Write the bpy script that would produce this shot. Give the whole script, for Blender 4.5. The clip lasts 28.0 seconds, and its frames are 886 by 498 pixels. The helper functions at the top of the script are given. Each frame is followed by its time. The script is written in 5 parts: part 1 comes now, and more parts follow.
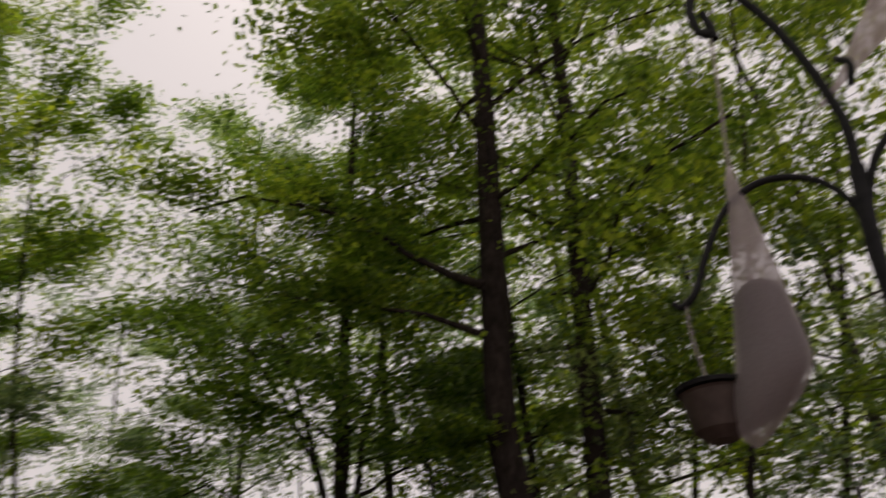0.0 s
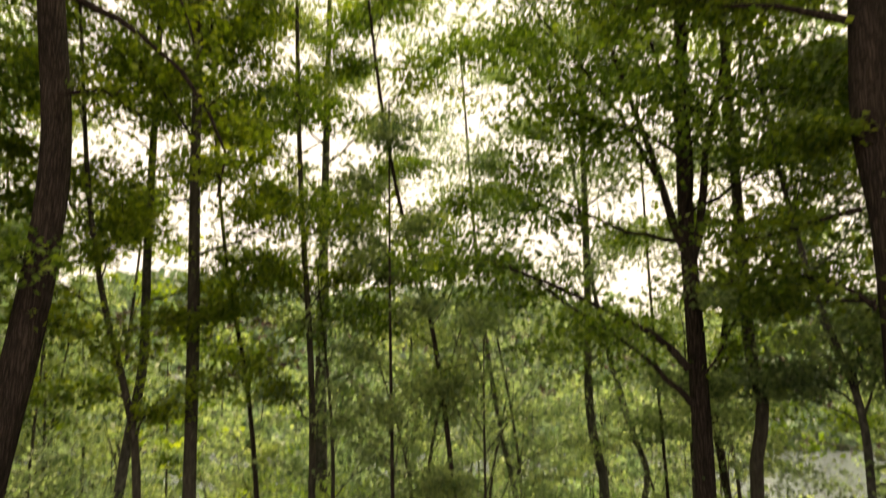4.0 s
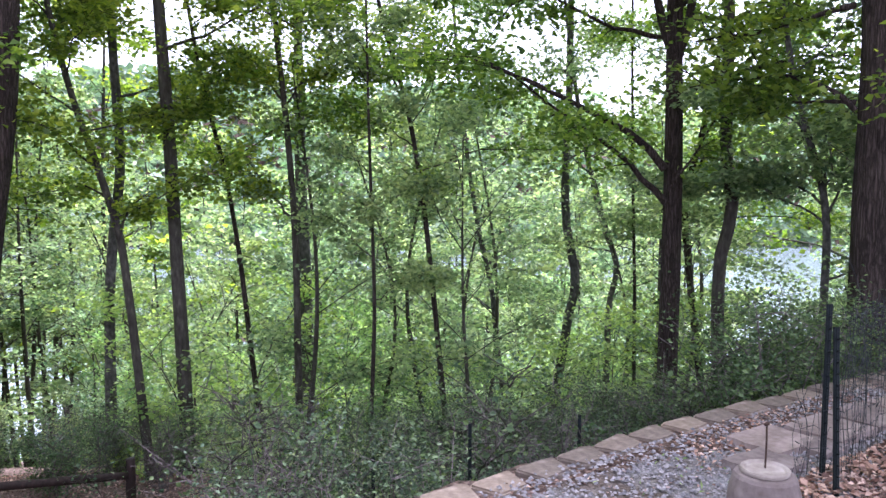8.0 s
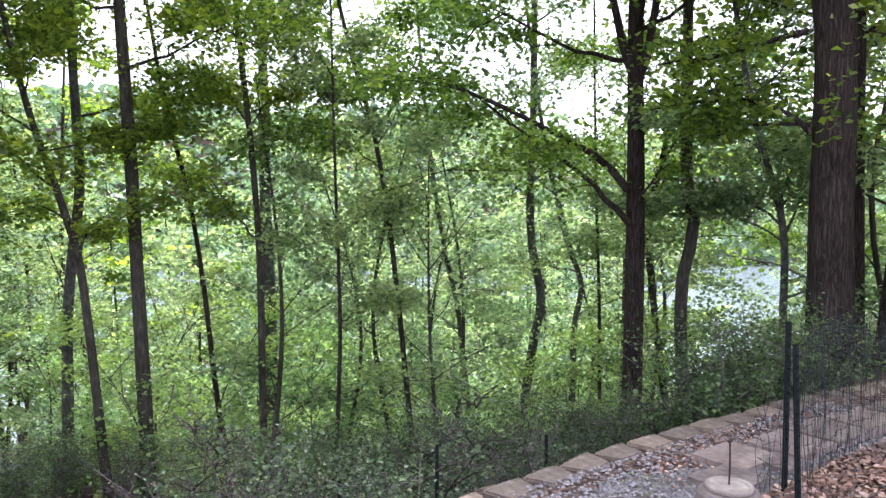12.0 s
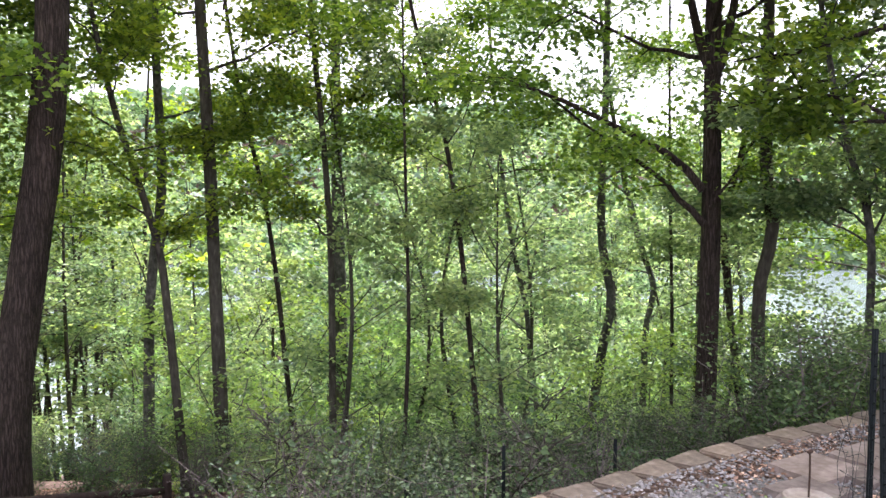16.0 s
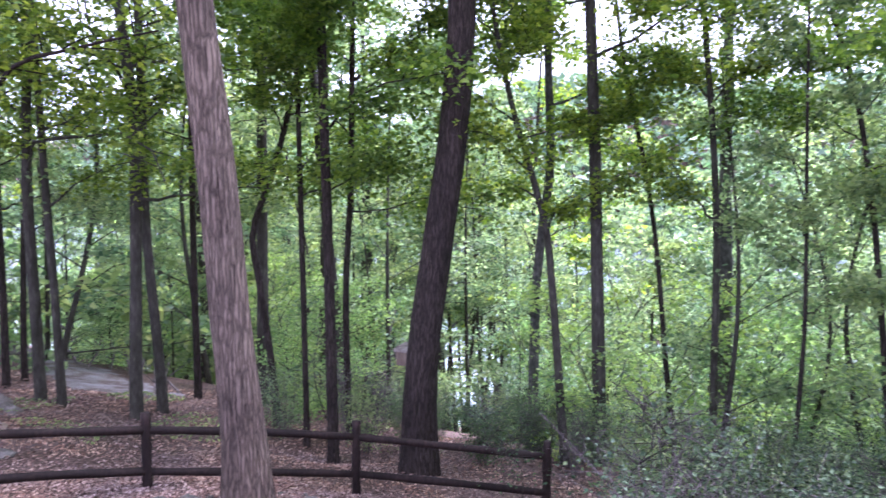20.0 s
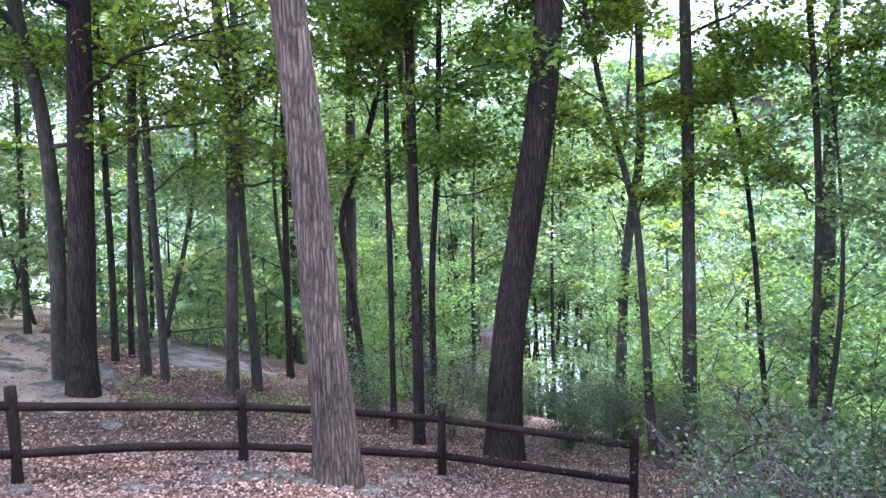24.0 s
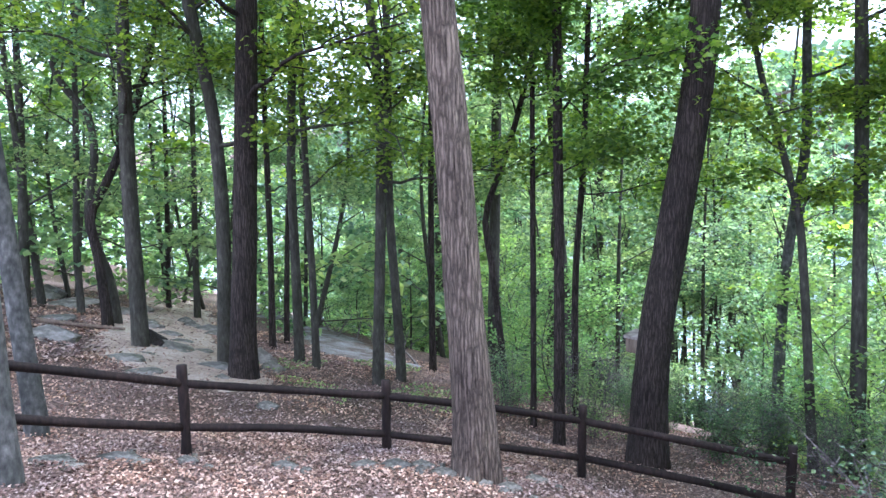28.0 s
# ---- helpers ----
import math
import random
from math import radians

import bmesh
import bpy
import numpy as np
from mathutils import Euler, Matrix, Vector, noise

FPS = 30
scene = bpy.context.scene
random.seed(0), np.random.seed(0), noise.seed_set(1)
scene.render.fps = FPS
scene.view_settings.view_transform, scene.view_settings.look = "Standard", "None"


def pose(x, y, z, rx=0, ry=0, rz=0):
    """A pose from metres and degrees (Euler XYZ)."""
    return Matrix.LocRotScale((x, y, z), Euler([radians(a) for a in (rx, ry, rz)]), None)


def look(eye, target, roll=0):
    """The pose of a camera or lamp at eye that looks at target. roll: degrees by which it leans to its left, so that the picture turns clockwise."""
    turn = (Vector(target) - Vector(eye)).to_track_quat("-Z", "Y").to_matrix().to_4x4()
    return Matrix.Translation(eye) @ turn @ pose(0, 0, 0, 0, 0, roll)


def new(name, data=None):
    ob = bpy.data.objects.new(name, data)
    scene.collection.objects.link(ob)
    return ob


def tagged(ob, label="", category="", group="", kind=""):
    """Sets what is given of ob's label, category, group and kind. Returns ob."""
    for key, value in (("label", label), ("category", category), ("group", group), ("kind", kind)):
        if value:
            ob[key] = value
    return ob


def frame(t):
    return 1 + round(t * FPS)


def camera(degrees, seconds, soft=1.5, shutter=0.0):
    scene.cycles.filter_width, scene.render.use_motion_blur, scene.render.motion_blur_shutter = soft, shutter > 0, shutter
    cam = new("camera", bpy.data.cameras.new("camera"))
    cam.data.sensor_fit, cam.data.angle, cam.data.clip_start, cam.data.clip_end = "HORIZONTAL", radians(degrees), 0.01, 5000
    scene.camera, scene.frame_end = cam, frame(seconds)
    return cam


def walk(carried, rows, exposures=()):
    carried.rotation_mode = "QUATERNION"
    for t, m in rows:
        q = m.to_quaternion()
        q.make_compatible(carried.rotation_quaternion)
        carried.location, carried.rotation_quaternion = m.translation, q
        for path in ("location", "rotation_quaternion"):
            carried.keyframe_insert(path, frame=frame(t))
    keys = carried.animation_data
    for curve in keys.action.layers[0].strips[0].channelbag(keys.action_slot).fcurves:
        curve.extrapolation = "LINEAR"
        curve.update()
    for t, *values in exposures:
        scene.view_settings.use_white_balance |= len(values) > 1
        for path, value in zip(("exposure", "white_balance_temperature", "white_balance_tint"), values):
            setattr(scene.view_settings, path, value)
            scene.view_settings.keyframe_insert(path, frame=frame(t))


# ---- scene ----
cam = camera(61.6, 28.0, soft=1.45, shutter=0.5)
PATH = [
    (0.0, pose(0, 0, 1.65, 120.90, 0, -26.27) @ pose(0, 0, 0, 0, 0, -5.19)),
    (0.5, pose(0, 0, 1.65, 117.63, 0, -14.06) @ pose(0, 0, 0, 0, 0, -2.43)),
    (1.0, pose(0, 0, 1.65, 115.49, 0, -6.60) @ pose(0, 0, 0, 0, 0, -2.23)),
    (1.5, pose(0, 0, 1.65, 113.30, 0, -3.96) @ pose(0, 0, 0, 0, 0, -3.58)),
    (2.0, pose(0, 0, 1.65, 114.02, 0, -3.81) @ pose(0, 0, 0, 0, 0, -2.73)),
    (2.5, pose(0, 0, 1.65, 115.02, 0, -2.67) @ pose(0, 0, 0, 0, 0, -1.57)),
    (3.0, pose(0, 0, 1.65, 113.83, 0, -1.07) @ pose(0, 0, 0, 0, 0, -0.77)),
    (3.5, pose(0, 0, 1.65, 109.23, 0, 0.35) @ pose(0, 0, 0, 0, 0, -1.05)),
    (4.0, pose(0, 0, 1.65, 100.39, 0, 1.56) @ pose(0, 0, 0, 0, 0, -0.16)),
    (4.5, pose(0, 0, 1.65, 92.39, 0, 1.86) @ pose(0, 0, 0, 0, 0, 0.41)),
    (5.0, pose(0, 0, 1.65, 87.60, 0, 1.45) @ pose(0, 0, 0, 0, 0, 0.25)),
    (5.5, pose(0, 0, 1.65, 85.60, 0, 1.05) @ pose(0, 0, 0, 0, 0, 0.10)),
    (6.5, pose(0, 0, 1.65, 84.92, 0, 0.59) @ pose(0, 0, 0, 0, 0, -0.14)),
    (7.0, pose(0, 0, 1.65, 84.99, 0, 0.54) @ pose(0, 0, 0, 0, 0, -0.11)),
    (7.5, pose(0, 0, 1.65, 85.00, 0, 0.35) @ pose(0, 0, 0, 0, 0, 0.03)),
    (8.0, pose(0, 0, 1.65, 85.00, 0, -0.00) @ pose(0, 0, 0, 0, 0, 0.00)),
    (8.5, pose(0, 0, 1.65, 85.00, 0, -0.29) @ pose(0, 0, 0, 0, 0, -0.02)),
    (9.0, pose(0, 0, 1.65, 85.03, 0, -0.42) @ pose(0, 0, 0, 0, 0, -0.27)),
    (9.5, pose(0, 0, 1.65, 85.10, 0, -0.57) @ pose(0, 0, 0, 0, 0, -0.62)),
    (10.0, pose(0, 0, 1.65, 85.20, 0, -0.83) @ pose(0, 0, 0, 0, 0, -0.85)),
    (10.5, pose(0, 0, 1.65, 85.45, 0, -1.33) @ pose(0, 0, 0, 0, 0, -0.90)),
    (11.0, pose(0, 0, 1.65, 85.85, 0, -2.01) @ pose(0, 0, 0, 0, 0, -0.66)),
    (11.5, pose(0, 0, 1.65, 86.27, 0, -2.50) @ pose(0, 0, 0, 0, 0, -0.23)),
    (12.5, pose(0, 0, 1.65, 86.70, 0, -2.55) @ pose(0, 0, 0, 0, 0, 0.05)),
    (13.5, pose(0, 0, 1.65, 86.72, 0, -1.81) @ pose(0, 0, 0, 0, 0, 0.14)),
    (14.0, pose(0, 0, 1.65, 86.38, 0, -0.99) @ pose(0, 0, 0, 0, 0, -0.09)),
    (14.5, pose(0, 0, 1.65, 86.19, 0, -0.09) @ pose(0, 0, 0, 0, 0, -0.23)),
    (15.0, pose(0, 0, 1.65, 86.19, 0, 0.98) @ pose(0, 0, 0, 0, 0, -0.24)),
    (15.5, pose(0, 0, 1.65, 86.39, 0, 2.00) @ pose(0, 0, 0, 0, 0, -0.13)),
    (16.0, pose(0, 0, 1.65, 86.54, 0, 2.68) @ pose(0, 0, 0, 0, 0, 0.18)),
    (16.5, pose(0, 0, 1.65, 86.60, 0, 3.07) @ pose(0, 0, 0, 0, 0, 0.36)),
    (17.0, pose(0, 0, 1.65, 86.64, 0, 3.74) @ pose(0, 0, 0, 0, 0, 0.44)),
    (17.5, pose(0, 0, 1.65, 86.64, 0, 5.60) @ pose(0, 0, 0, 0, 0, 0.44)),
    (18.0, pose(0, 0, 1.65, 86.67, 0, 9.41) @ pose(0, 0, 0, 0, 0, 0.25)),
    (18.5, pose(0, 0, 1.65, 86.57, 0, 14.83) @ pose(0, 0, 0, 0, 0, 0.15)),
    (19.0, pose(0, 0, 1.65, 86.23, 0, 20.99) @ pose(0, 0, 0, 0, 0, 0.04)),
    (19.5, pose(0, 0, 1.65, 85.71, 0, 26.83) @ pose(0, 0, 0, 0, 0, 0.13)),
    (20.0, pose(0, 0, 1.65, 85.19, 0, 31.54) @ pose(0, 0, 0, 0, 0, -0.26)),
    (20.5, pose(0, 0, 1.65, 84.66, 0, 35.01) @ pose(0, 0, 0, 0, 0, -0.73)),
    (21.0, pose(0, 0, 1.65, 84.24, 0, 37.24) @ pose(0, 0, 0, 0, 0, -0.65)),
    (21.5, pose(0, 0, 1.65, 83.88, 0, 38.39) @ pose(0, 0, 0, 0, 0, -0.63)),
    (22.0, pose(0, 0, 1.65, 83.58, 0, 38.79) @ pose(0, 0, 0, 0, 0, -0.65)),
    (22.5, pose(0, 0, 1.65, 83.42, 0, 38.52) @ pose(0, 0, 0, 0, 0, -0.36)),
    (24.5, pose(0, 0, 1.65, 84.37, 0, 38.31) @ pose(0, 0, 0, 0, 0, -0.84)),
    (25.0, pose(0, 0, 1.65, 84.40, 0, 39.71) @ pose(0, 0, 0, 0, 0, -0.79)),
    (25.5, pose(0, 0, 1.65, 84.44, 0, 41.29) @ pose(0, 0, 0, 0, 0, -0.61)),
    (26.0, pose(0, 0, 1.65, 84.41, 0, 43.11) @ pose(0, 0, 0, 0, 0, -0.72)),
    (26.5, pose(0, 0, 1.65, 84.37, 0, 44.98) @ pose(0, 0, 0, 0, 0, -0.63)),
    (27.0, pose(0, 0, 1.65, 84.24, 0, 46.89) @ pose(0, 0, 0, 0, 0, -0.63)),
    (27.5, pose(0, 0, 1.65, 84.05, 0, 48.36) @ pose(0, 0, 0, 0, 0, -0.69)),
    (28.0, pose(0, 0, 1.65, 83.98, 0, 49.25) @ pose(0, 0, 0, 0, 0, -0.63)),
]
EXPOSURES = [(0.0, -0.7, 7300, 19), (1.0, -0.3, 7300, 18), (2.0, -0.28, 7300, 18), (3.0, -0.25, 7300, 18), (3.5, -0.05, 8200, 15), (4.0, 0.5, 9600, 12), (4.5, 1.1, 10600, 12), (5.5, 1.5, 7800, 17), (6.5, 1.6, 5550, 25),
             (11.0, 1.6, 5550, 22), (14.0, 1.62, 6250, 18), (17.0, 1.6, 6200, 19), (18.5, 1.6, 6200, 24), (19.2, 1.7, 5750, 30), (20.0, 1.84, 5200, 36), (21.0, 1.85, 5030, 25), (25.0, 1.9, 5030, 23), (28.0, 1.91, 4950, 12)]
walk(cam, PATH, EXPOSURES)

# ---------------------------------------------------------------- world and light
world = bpy.data.worlds.new("overcast_sky")
scene.world = world
world.use_nodes = True
wn, wl = world.node_tree.nodes, world.node_tree.links
sky = wn.new("ShaderNodeTexSky")
sky.sky_type, sky.sun_disc = "NISHITA", False
sky.sun_elevation, sky.sun_rotation = radians(63), radians(25)
sky.air_density, sky.dust_density, sky.ozone_density = 1.0, 4.0, 1.0
grey = wn.new("ShaderNodeHueSaturation")
grey.inputs["Saturation"].default_value = 0.22
wl.new(sky.outputs["Color"], grey.inputs["Color"])
cloud = wn.new("ShaderNodeMix")
cloud.data_type = "RGBA"
cloud.inputs[0].default_value = 0.75
cloud.inputs[7].default_value = (11.0, 11.2, 11.8, 1)
wl.new(grey.outputs["Color"], cloud.inputs[6])
wl.new(cloud.outputs[2], wn["Background"].inputs["Color"])
wn["Background"].inputs["Strength"].default_value = 0.11

sun = new("sun", bpy.data.lights.new("sun", "SUN"))
sun.data.energy, sun.data.angle, sun.data.color = 4.8, radians(28), (1.0, 0.96, 0.9)
sun.matrix_world = look((7, 15, 33), (0, 0, 0))


# ---------------------------------------------------------------- materials
def material(name):
    m = bpy.data.materials.new(name)
    m.use_nodes = True
    nt = m.node_tree
    return m, nt.nodes, nt.links, nt.nodes["Principled BSDF"]


def ramp(nodes, stops):
    r = nodes.new("ShaderNodeValToRGB")
    while len(r.color_ramp.elements) < len(stops):
        r.color_ramp.elements.new(0.5)
    for e, (p, c) in zip(r.color_ramp.elements, stops):
        e.position, e.color = p, (*c, 1)
    return r


def noise_tex(nodes, links, scale, detail=6, rough=0.6, stretch=None, space="Object"):
    co = nodes.new("ShaderNodeTexCoord")
    tex = nodes.new("ShaderNodeTexNoise")
    tex.inputs["Scale"].default_value, tex.inputs["Detail"].default_value, tex.inputs["Roughness"].default_value = scale, detail, rough
    if stretch:
        mp = nodes.new("ShaderNodeMapping")
        mp.inputs["Scale"].default_value = stretch
        links.new(co.outputs[space], mp.inputs["Vector"])
        links.new(mp.outputs["Vector"], tex.inputs["Vector"])
    else:
        links.new(co.outputs[space], tex.inputs["Vector"])
    return tex


def mix(nodes, links, a, b, fac, how="MIX"):
    n = nodes.new("ShaderNodeMix")
    n.data_type, n.blend_type = "RGBA", how
    for sock, v in ((n.inputs[6], a), (n.inputs[7], b), (n.inputs[0], fac)):
        if hasattr(v, "links") or hasattr(v, "is_linked"):
            links.new(v, sock)
        else:
            sock.default_value = v if isinstance(v, float) else (*v, 1)
    return n.outputs[2]


def bump(nodes, links, bsdf, height, strength, dist):
    b = nodes.new("ShaderNodeBump")
    b.inputs["Strength"].default_value, b.inputs["Distance"].default_value = strength, dist
    links.new(height, b.inputs["Height"])
    links.new(b.outputs["Normal"], bsdf.inputs["Normal"])


def two_tone(name, stops, scale, stretch=None, rough=0.85, bump_scale=None, bump_str=0.5, bump_dist=0.01, coarse=None, coarse_tint=(0.6, 0.6, 0.6), per="", space="Object"):
    """A surface with fine grain, a coarser stain and some relief."""
    m, n, l, b = material(name)
    fine = noise_tex(n, l, scale, stretch=stretch, space=space)
    r = ramp(n, stops)
    l.new(fine.outputs["Fac"], r.inputs["Fac"])
    colour = r.outputs["Color"]
    if coarse:
        big = noise_tex(n, l, coarse, 3, space=space)
        rr = ramp(n, [(0.4, coarse_tint), (0.62, (1, 1, 1))])
        l.new(big.outputs["Fac"], rr.inputs["Fac"])
        colour = mix(n, l, colour, rr.outputs["Color"], 1.0, "MULTIPLY")
    if per:
        node = n.new("ShaderNodeNewGeometry" if per == "island" else "ShaderNodeObjectInfo")
        rnd = node.outputs["Random Per Island" if per == "island" else "Random"]
        rr = ramp(n, [(0.0, (0.55, 0.55, 0.57)), (1.0, (1.35, 1.3, 1.26))] if per == "island" else [(0.0, (0.72, 0.72, 0.74)), (1.0, (1.18, 1.14, 1.1))])
        l.new(rnd, rr.inputs["Fac"])
        colour = mix(n, l, colour, rr.outputs["Color"], 1.0, "MULTIPLY")
    l.new(colour, b.inputs["Base Color"])
    b.inputs["Roughness"].default_value = rough
    b.inputs["Specular IOR Level"].default_value = 0.25
    rel = noise_tex(n, l, bump_scale or scale * 2, 8, stretch=stretch, space=space)
    bump(n, l, b, rel.outputs["Fac"], bump_str, bump_dist)
    return m


def leaf_material(name, dark, mid, bright, through_tint, share=0.45, rough=0.42):
    """Leaves: every leaf its own tint, light passing through the blade."""
    m, n, l, b = material(name)
    geo = n.new("ShaderNodeNewGeometry")
    r = ramp(n, [(0.0, dark), (0.55, mid), (1.0, bright)])
    l.new(geo.outputs["Random Per Island"], r.inputs["Fac"])
    patch = noise_tex(n, l, 0.7, 3, space="Object")
    pr = ramp(n, [(0.35, (0.68, 0.74, 0.78)), (0.65, (1.25, 1.18, 0.95))])
    l.new(patch.outputs["Fac"], pr.inputs["Fac"])
    colour = mix(n, l, r.outputs["Color"], pr.outputs["Color"], 1.0, "MULTIPLY")
    tree_tint = n.new("ShaderNodeObjectInfo")
    hue = ramp(n, [(0.0, (0.84, 0.94, 1.03)), (0.5, (1.0, 1.0, 1.0)), (1.0, (1.18, 1.1, 0.88))])
    l.new(tree_tint.outputs["Random"], hue.inputs["Fac"])
    colour = mix(n, l, colour, hue.outputs["Color"], 1.0, "MULTIPLY")
    l.new(colour, b.inputs["Base Color"])
    b.inputs["Roughness"].default_value = rough
    b.inputs["Specular IOR Level"].default_value = 0.38
    tr = n.new("ShaderNodeBsdfTranslucent")
    l.new(mix(n, l, colour, through_tint, 1.0, "MULTIPLY"), tr.inputs["Color"])
    ms = n.new("ShaderNodeMixShader")
    ms.inputs["Fac"].default_value = share
    l.new(b.outputs["BSDF"], ms.inputs[1])
    l.new(tr.outputs["BSDF"], ms.inputs[2])
    l.new(ms.outputs["Shader"], n["Material Output"].inputs["Surface"])
    return m


def plated_bark(name, crack, plate, worn, size):
    """Bark in long upright plates with dark cracks between."""
    m, n, l, b = material(name)
    co, mp, wob = n.new("ShaderNodeTexCoord"), n.new("ShaderNodeMapping"), n.new("ShaderNodeTexNoise")
    mp.inputs["Scale"].default_value = (size, size, size * 0.085)
    wob.inputs["Scale"].default_value, wob.inputs["Detail"].default_value = 7.0, 6
    l.new(co.outputs["Object"], wob.inputs["Vector"])
    shift = n.new("ShaderNodeVectorMath")
    shift.operation = "MULTIPLY_ADD"
    shift.inputs[1].default_value = (0.05, 0.05, 0.35)
    l.new(wob.outputs["Color"], shift.inputs[0])
    l.new(co.outputs["Object"], shift.inputs[2])
    l.new(shift.outputs["Vector"], mp.inputs["Vector"])
    vor = n.new("ShaderNodeTexVoronoi")
    vor.feature = "DISTANCE_TO_EDGE"
    vor.inputs["Scale"].default_value = 1.0
    l.new(mp.outputs["Vector"], vor.inputs["Vector"])
    cells = n.new("ShaderNodeTexVoronoi")
    cells.inputs["Scale"].default_value = 1.0
    l.new(mp.outputs["Vector"], cells.inputs["Vector"])
    depth = ramp(n, [(0.0, (0.25, 0.25, 0.25)), (0.3, (1, 1, 1))])
    l.new(vor.outputs["Distance"], depth.inputs["Fac"])
    grain = noise_tex(n, l, 42, 9, 0.68, stretch=(1.6, 1.6, 0.2))
    strip = noise_tex(n, l, 27, 6, 0.62, stretch=(1.8, 1.8, 0.085))
    shag = ramp(n, [(0.33, (0.16, 0.14, 0.14)), (0.44, (1, 1, 1))])
    l.new(strip.outputs["Fac"], shag.inputs["Fac"])
    tone = ramp(n, [(0.3, plate), (0.75, worn)])
    l.new(grain.outputs["Fac"], tone.inputs["Fac"])
    sep = ramp(n, [(0.0, (0.88, 0.88, 0.88)), (1.0, (1.1, 1.08, 1.06))])
    l.new(cells.outputs["Color"], sep.inputs["Fac"])
    colour = mix(n, l, tone.outputs["Color"], sep.outputs["Color"], 1.0, "MULTIPLY")
    colour = mix(n, l, crack, colour, depth.outputs["Color"])
    colour = mix(n, l, colour, shag.outputs["Color"], 0.85, "MULTIPLY")
    big = noise_tex(n, l, 1.3, 3)
    stain = ramp(n, [(0.38, (0.68, 0.66, 0.66)), (0.62, (1.05, 1.03, 1.0))])
    l.new(big.outputs["Fac"], stain.inputs["Fac"])
    l.new(mix(n, l, colour, stain.outputs["Color"], 1.0, "MULTIPLY"), b.inputs["Base Color"])
    b.inputs["Roughness"].default_value = 0.95
    b.inputs["Specular IOR Level"].default_value = 0.2
    add = n.new("ShaderNodeMath")
    add.operation = "MULTIPLY_ADD"
    add.inputs[1].default_value = 0.35
    l.new(grain.outputs["Fac"], add.inputs[0])
    l.new(mix(n, l, depth.outputs["Color"], shag.outputs["Color"], 1.0, "MULTIPLY"), add.inputs[2])
    bump(n, l, b, add.outputs["Value"], 0.9, 0.022)
    return m


BARK_DARK = plated_bark("dark_furrowed_bark", (0.008, 0.006, 0.005), (0.035, 0.0265, 0.024), (0.12, 0.092, 0.083), 30)
BARK_PALE = plated_bark("pale_flaky_bark", (0.022, 0.016, 0.014), (0.145, 0.108, 0.088), (0.335, 0.265, 0.225), 24)
# Mottled bark of two near trees; on farther stems it stands for haze.
BARK_MOTTLED_HAZE = two_tone("grey_mottled_haze_bark", [(0.32, (0.05, 0.047, 0.045)), (0.55, (0.12, 0.112, 0.106)), (0.78, (0.24, 0.225, 0.21))], 13, (1.3, 1.3, 0.7), 0.93, 24, 0.7, 0.015, 2.2, (0.5, 0.52, 0.5))
BARK_GREY = two_tone("grey_smooth_bark", [(0.3, (0.033, 0.028, 0.023)), (0.6, (0.083, 0.073, 0.061)), (0.85, (0.205, 0.185, 0.155))], 16, (1.3, 1.3, 0.35), 0.92, 22, 0.8, 0.02, 1.1, (0.6, 0.62, 0.56))
LEAF_OAK = leaf_material("canopy_leaf", (0.052, 0.096, 0.024), (0.14, 0.21, 0.05), (0.255, 0.32, 0.078), (1.72, 1.75, 0.58), 0.6)
LEAF_LIGHT = leaf_material("understory_leaf", (0.088, 0.145, 0.08), (0.23, 0.3, 0.165), (0.39, 0.455, 0.255), (1.3, 1.45, 1.0), 0.56)
# Young growth; the brightness of sun on it is put into this colour.
LEAF_YELLOW = leaf_material("sunlit_young_leaf", (0.15, 0.25, 0.09), (0.29, 0.42, 0.16), (0.44, 0.55, 0.24), (1.3, 1.4, 0.8), 0.52)
LEAF_SHRUB = leaf_material("shrub_leaf", (0.01, 0.021, 0.01), (0.048, 0.08, 0.038), (0.21, 0.265, 0.155), (1.1, 1.3, 0.75), 0.32, 0.5)
LEAF_BUSH = leaf_material("bush_leaf", (0.032, 0.062, 0.026), (0.085, 0.135, 0.058), (0.19, 0.255, 0.12), (1.2, 1.35, 0.75), 0.4, 0.5)
# Far leaves are paled and blued: distance haze put into the base colour.
LEAF_FAR_HAZE = leaf_material("hazed_far_leaf", (0.1, 0.16, 0.11), (0.15, 0.22, 0.155), (0.2, 0.28, 0.19), (1.1, 1.2, 0.9), 0.4)
LITTER = leaf_material("fallen_leaf", (0.07, 0.036, 0.03), (0.3, 0.178, 0.15), (0.6, 0.43, 0.38), (1.1, 0.9, 0.75), 0.12, 0.7)
TWIG = two_tone("twig_bark", [(0.35, (0.035, 0.028, 0.028)), (0.65, (0.24, 0.198, 0.195))], 14, None, 0.9, 40, 0.4, 0.004)
FENCE_WOOD = two_tone("dark_stained_fence_wood", [(0.3, (0.009, 0.005, 0.0045)), (0.6, (0.027, 0.0155, 0.013)), (0.85, (0.065, 0.042, 0.036))], 30, (1, 1, 0.3), 0.8, 50, 0.6, 0.006, 1.5, (0.6, 0.6, 0.6))
SOIL = two_tone("forest_floor", [(0.36, (0.04, 0.025, 0.021)), (0.5, (0.13, 0.085, 0.072)), (0.66, (0.3, 0.21, 0.185))], 24, None, 0.95, 40, 0.8, 0.025, 0.4, (0.66, 0.63, 0.56), space="Object")
DIRT = two_tone("trodden_dirt", [(0.3, (0.3, 0.225, 0.185)), (0.55, (0.46, 0.37, 0.31)), (0.8, (0.6, 0.51, 0.45))], 11, None, 0.95, 30, 0.6, 0.02, 0.7, (0.72, 0.66, 0.62))
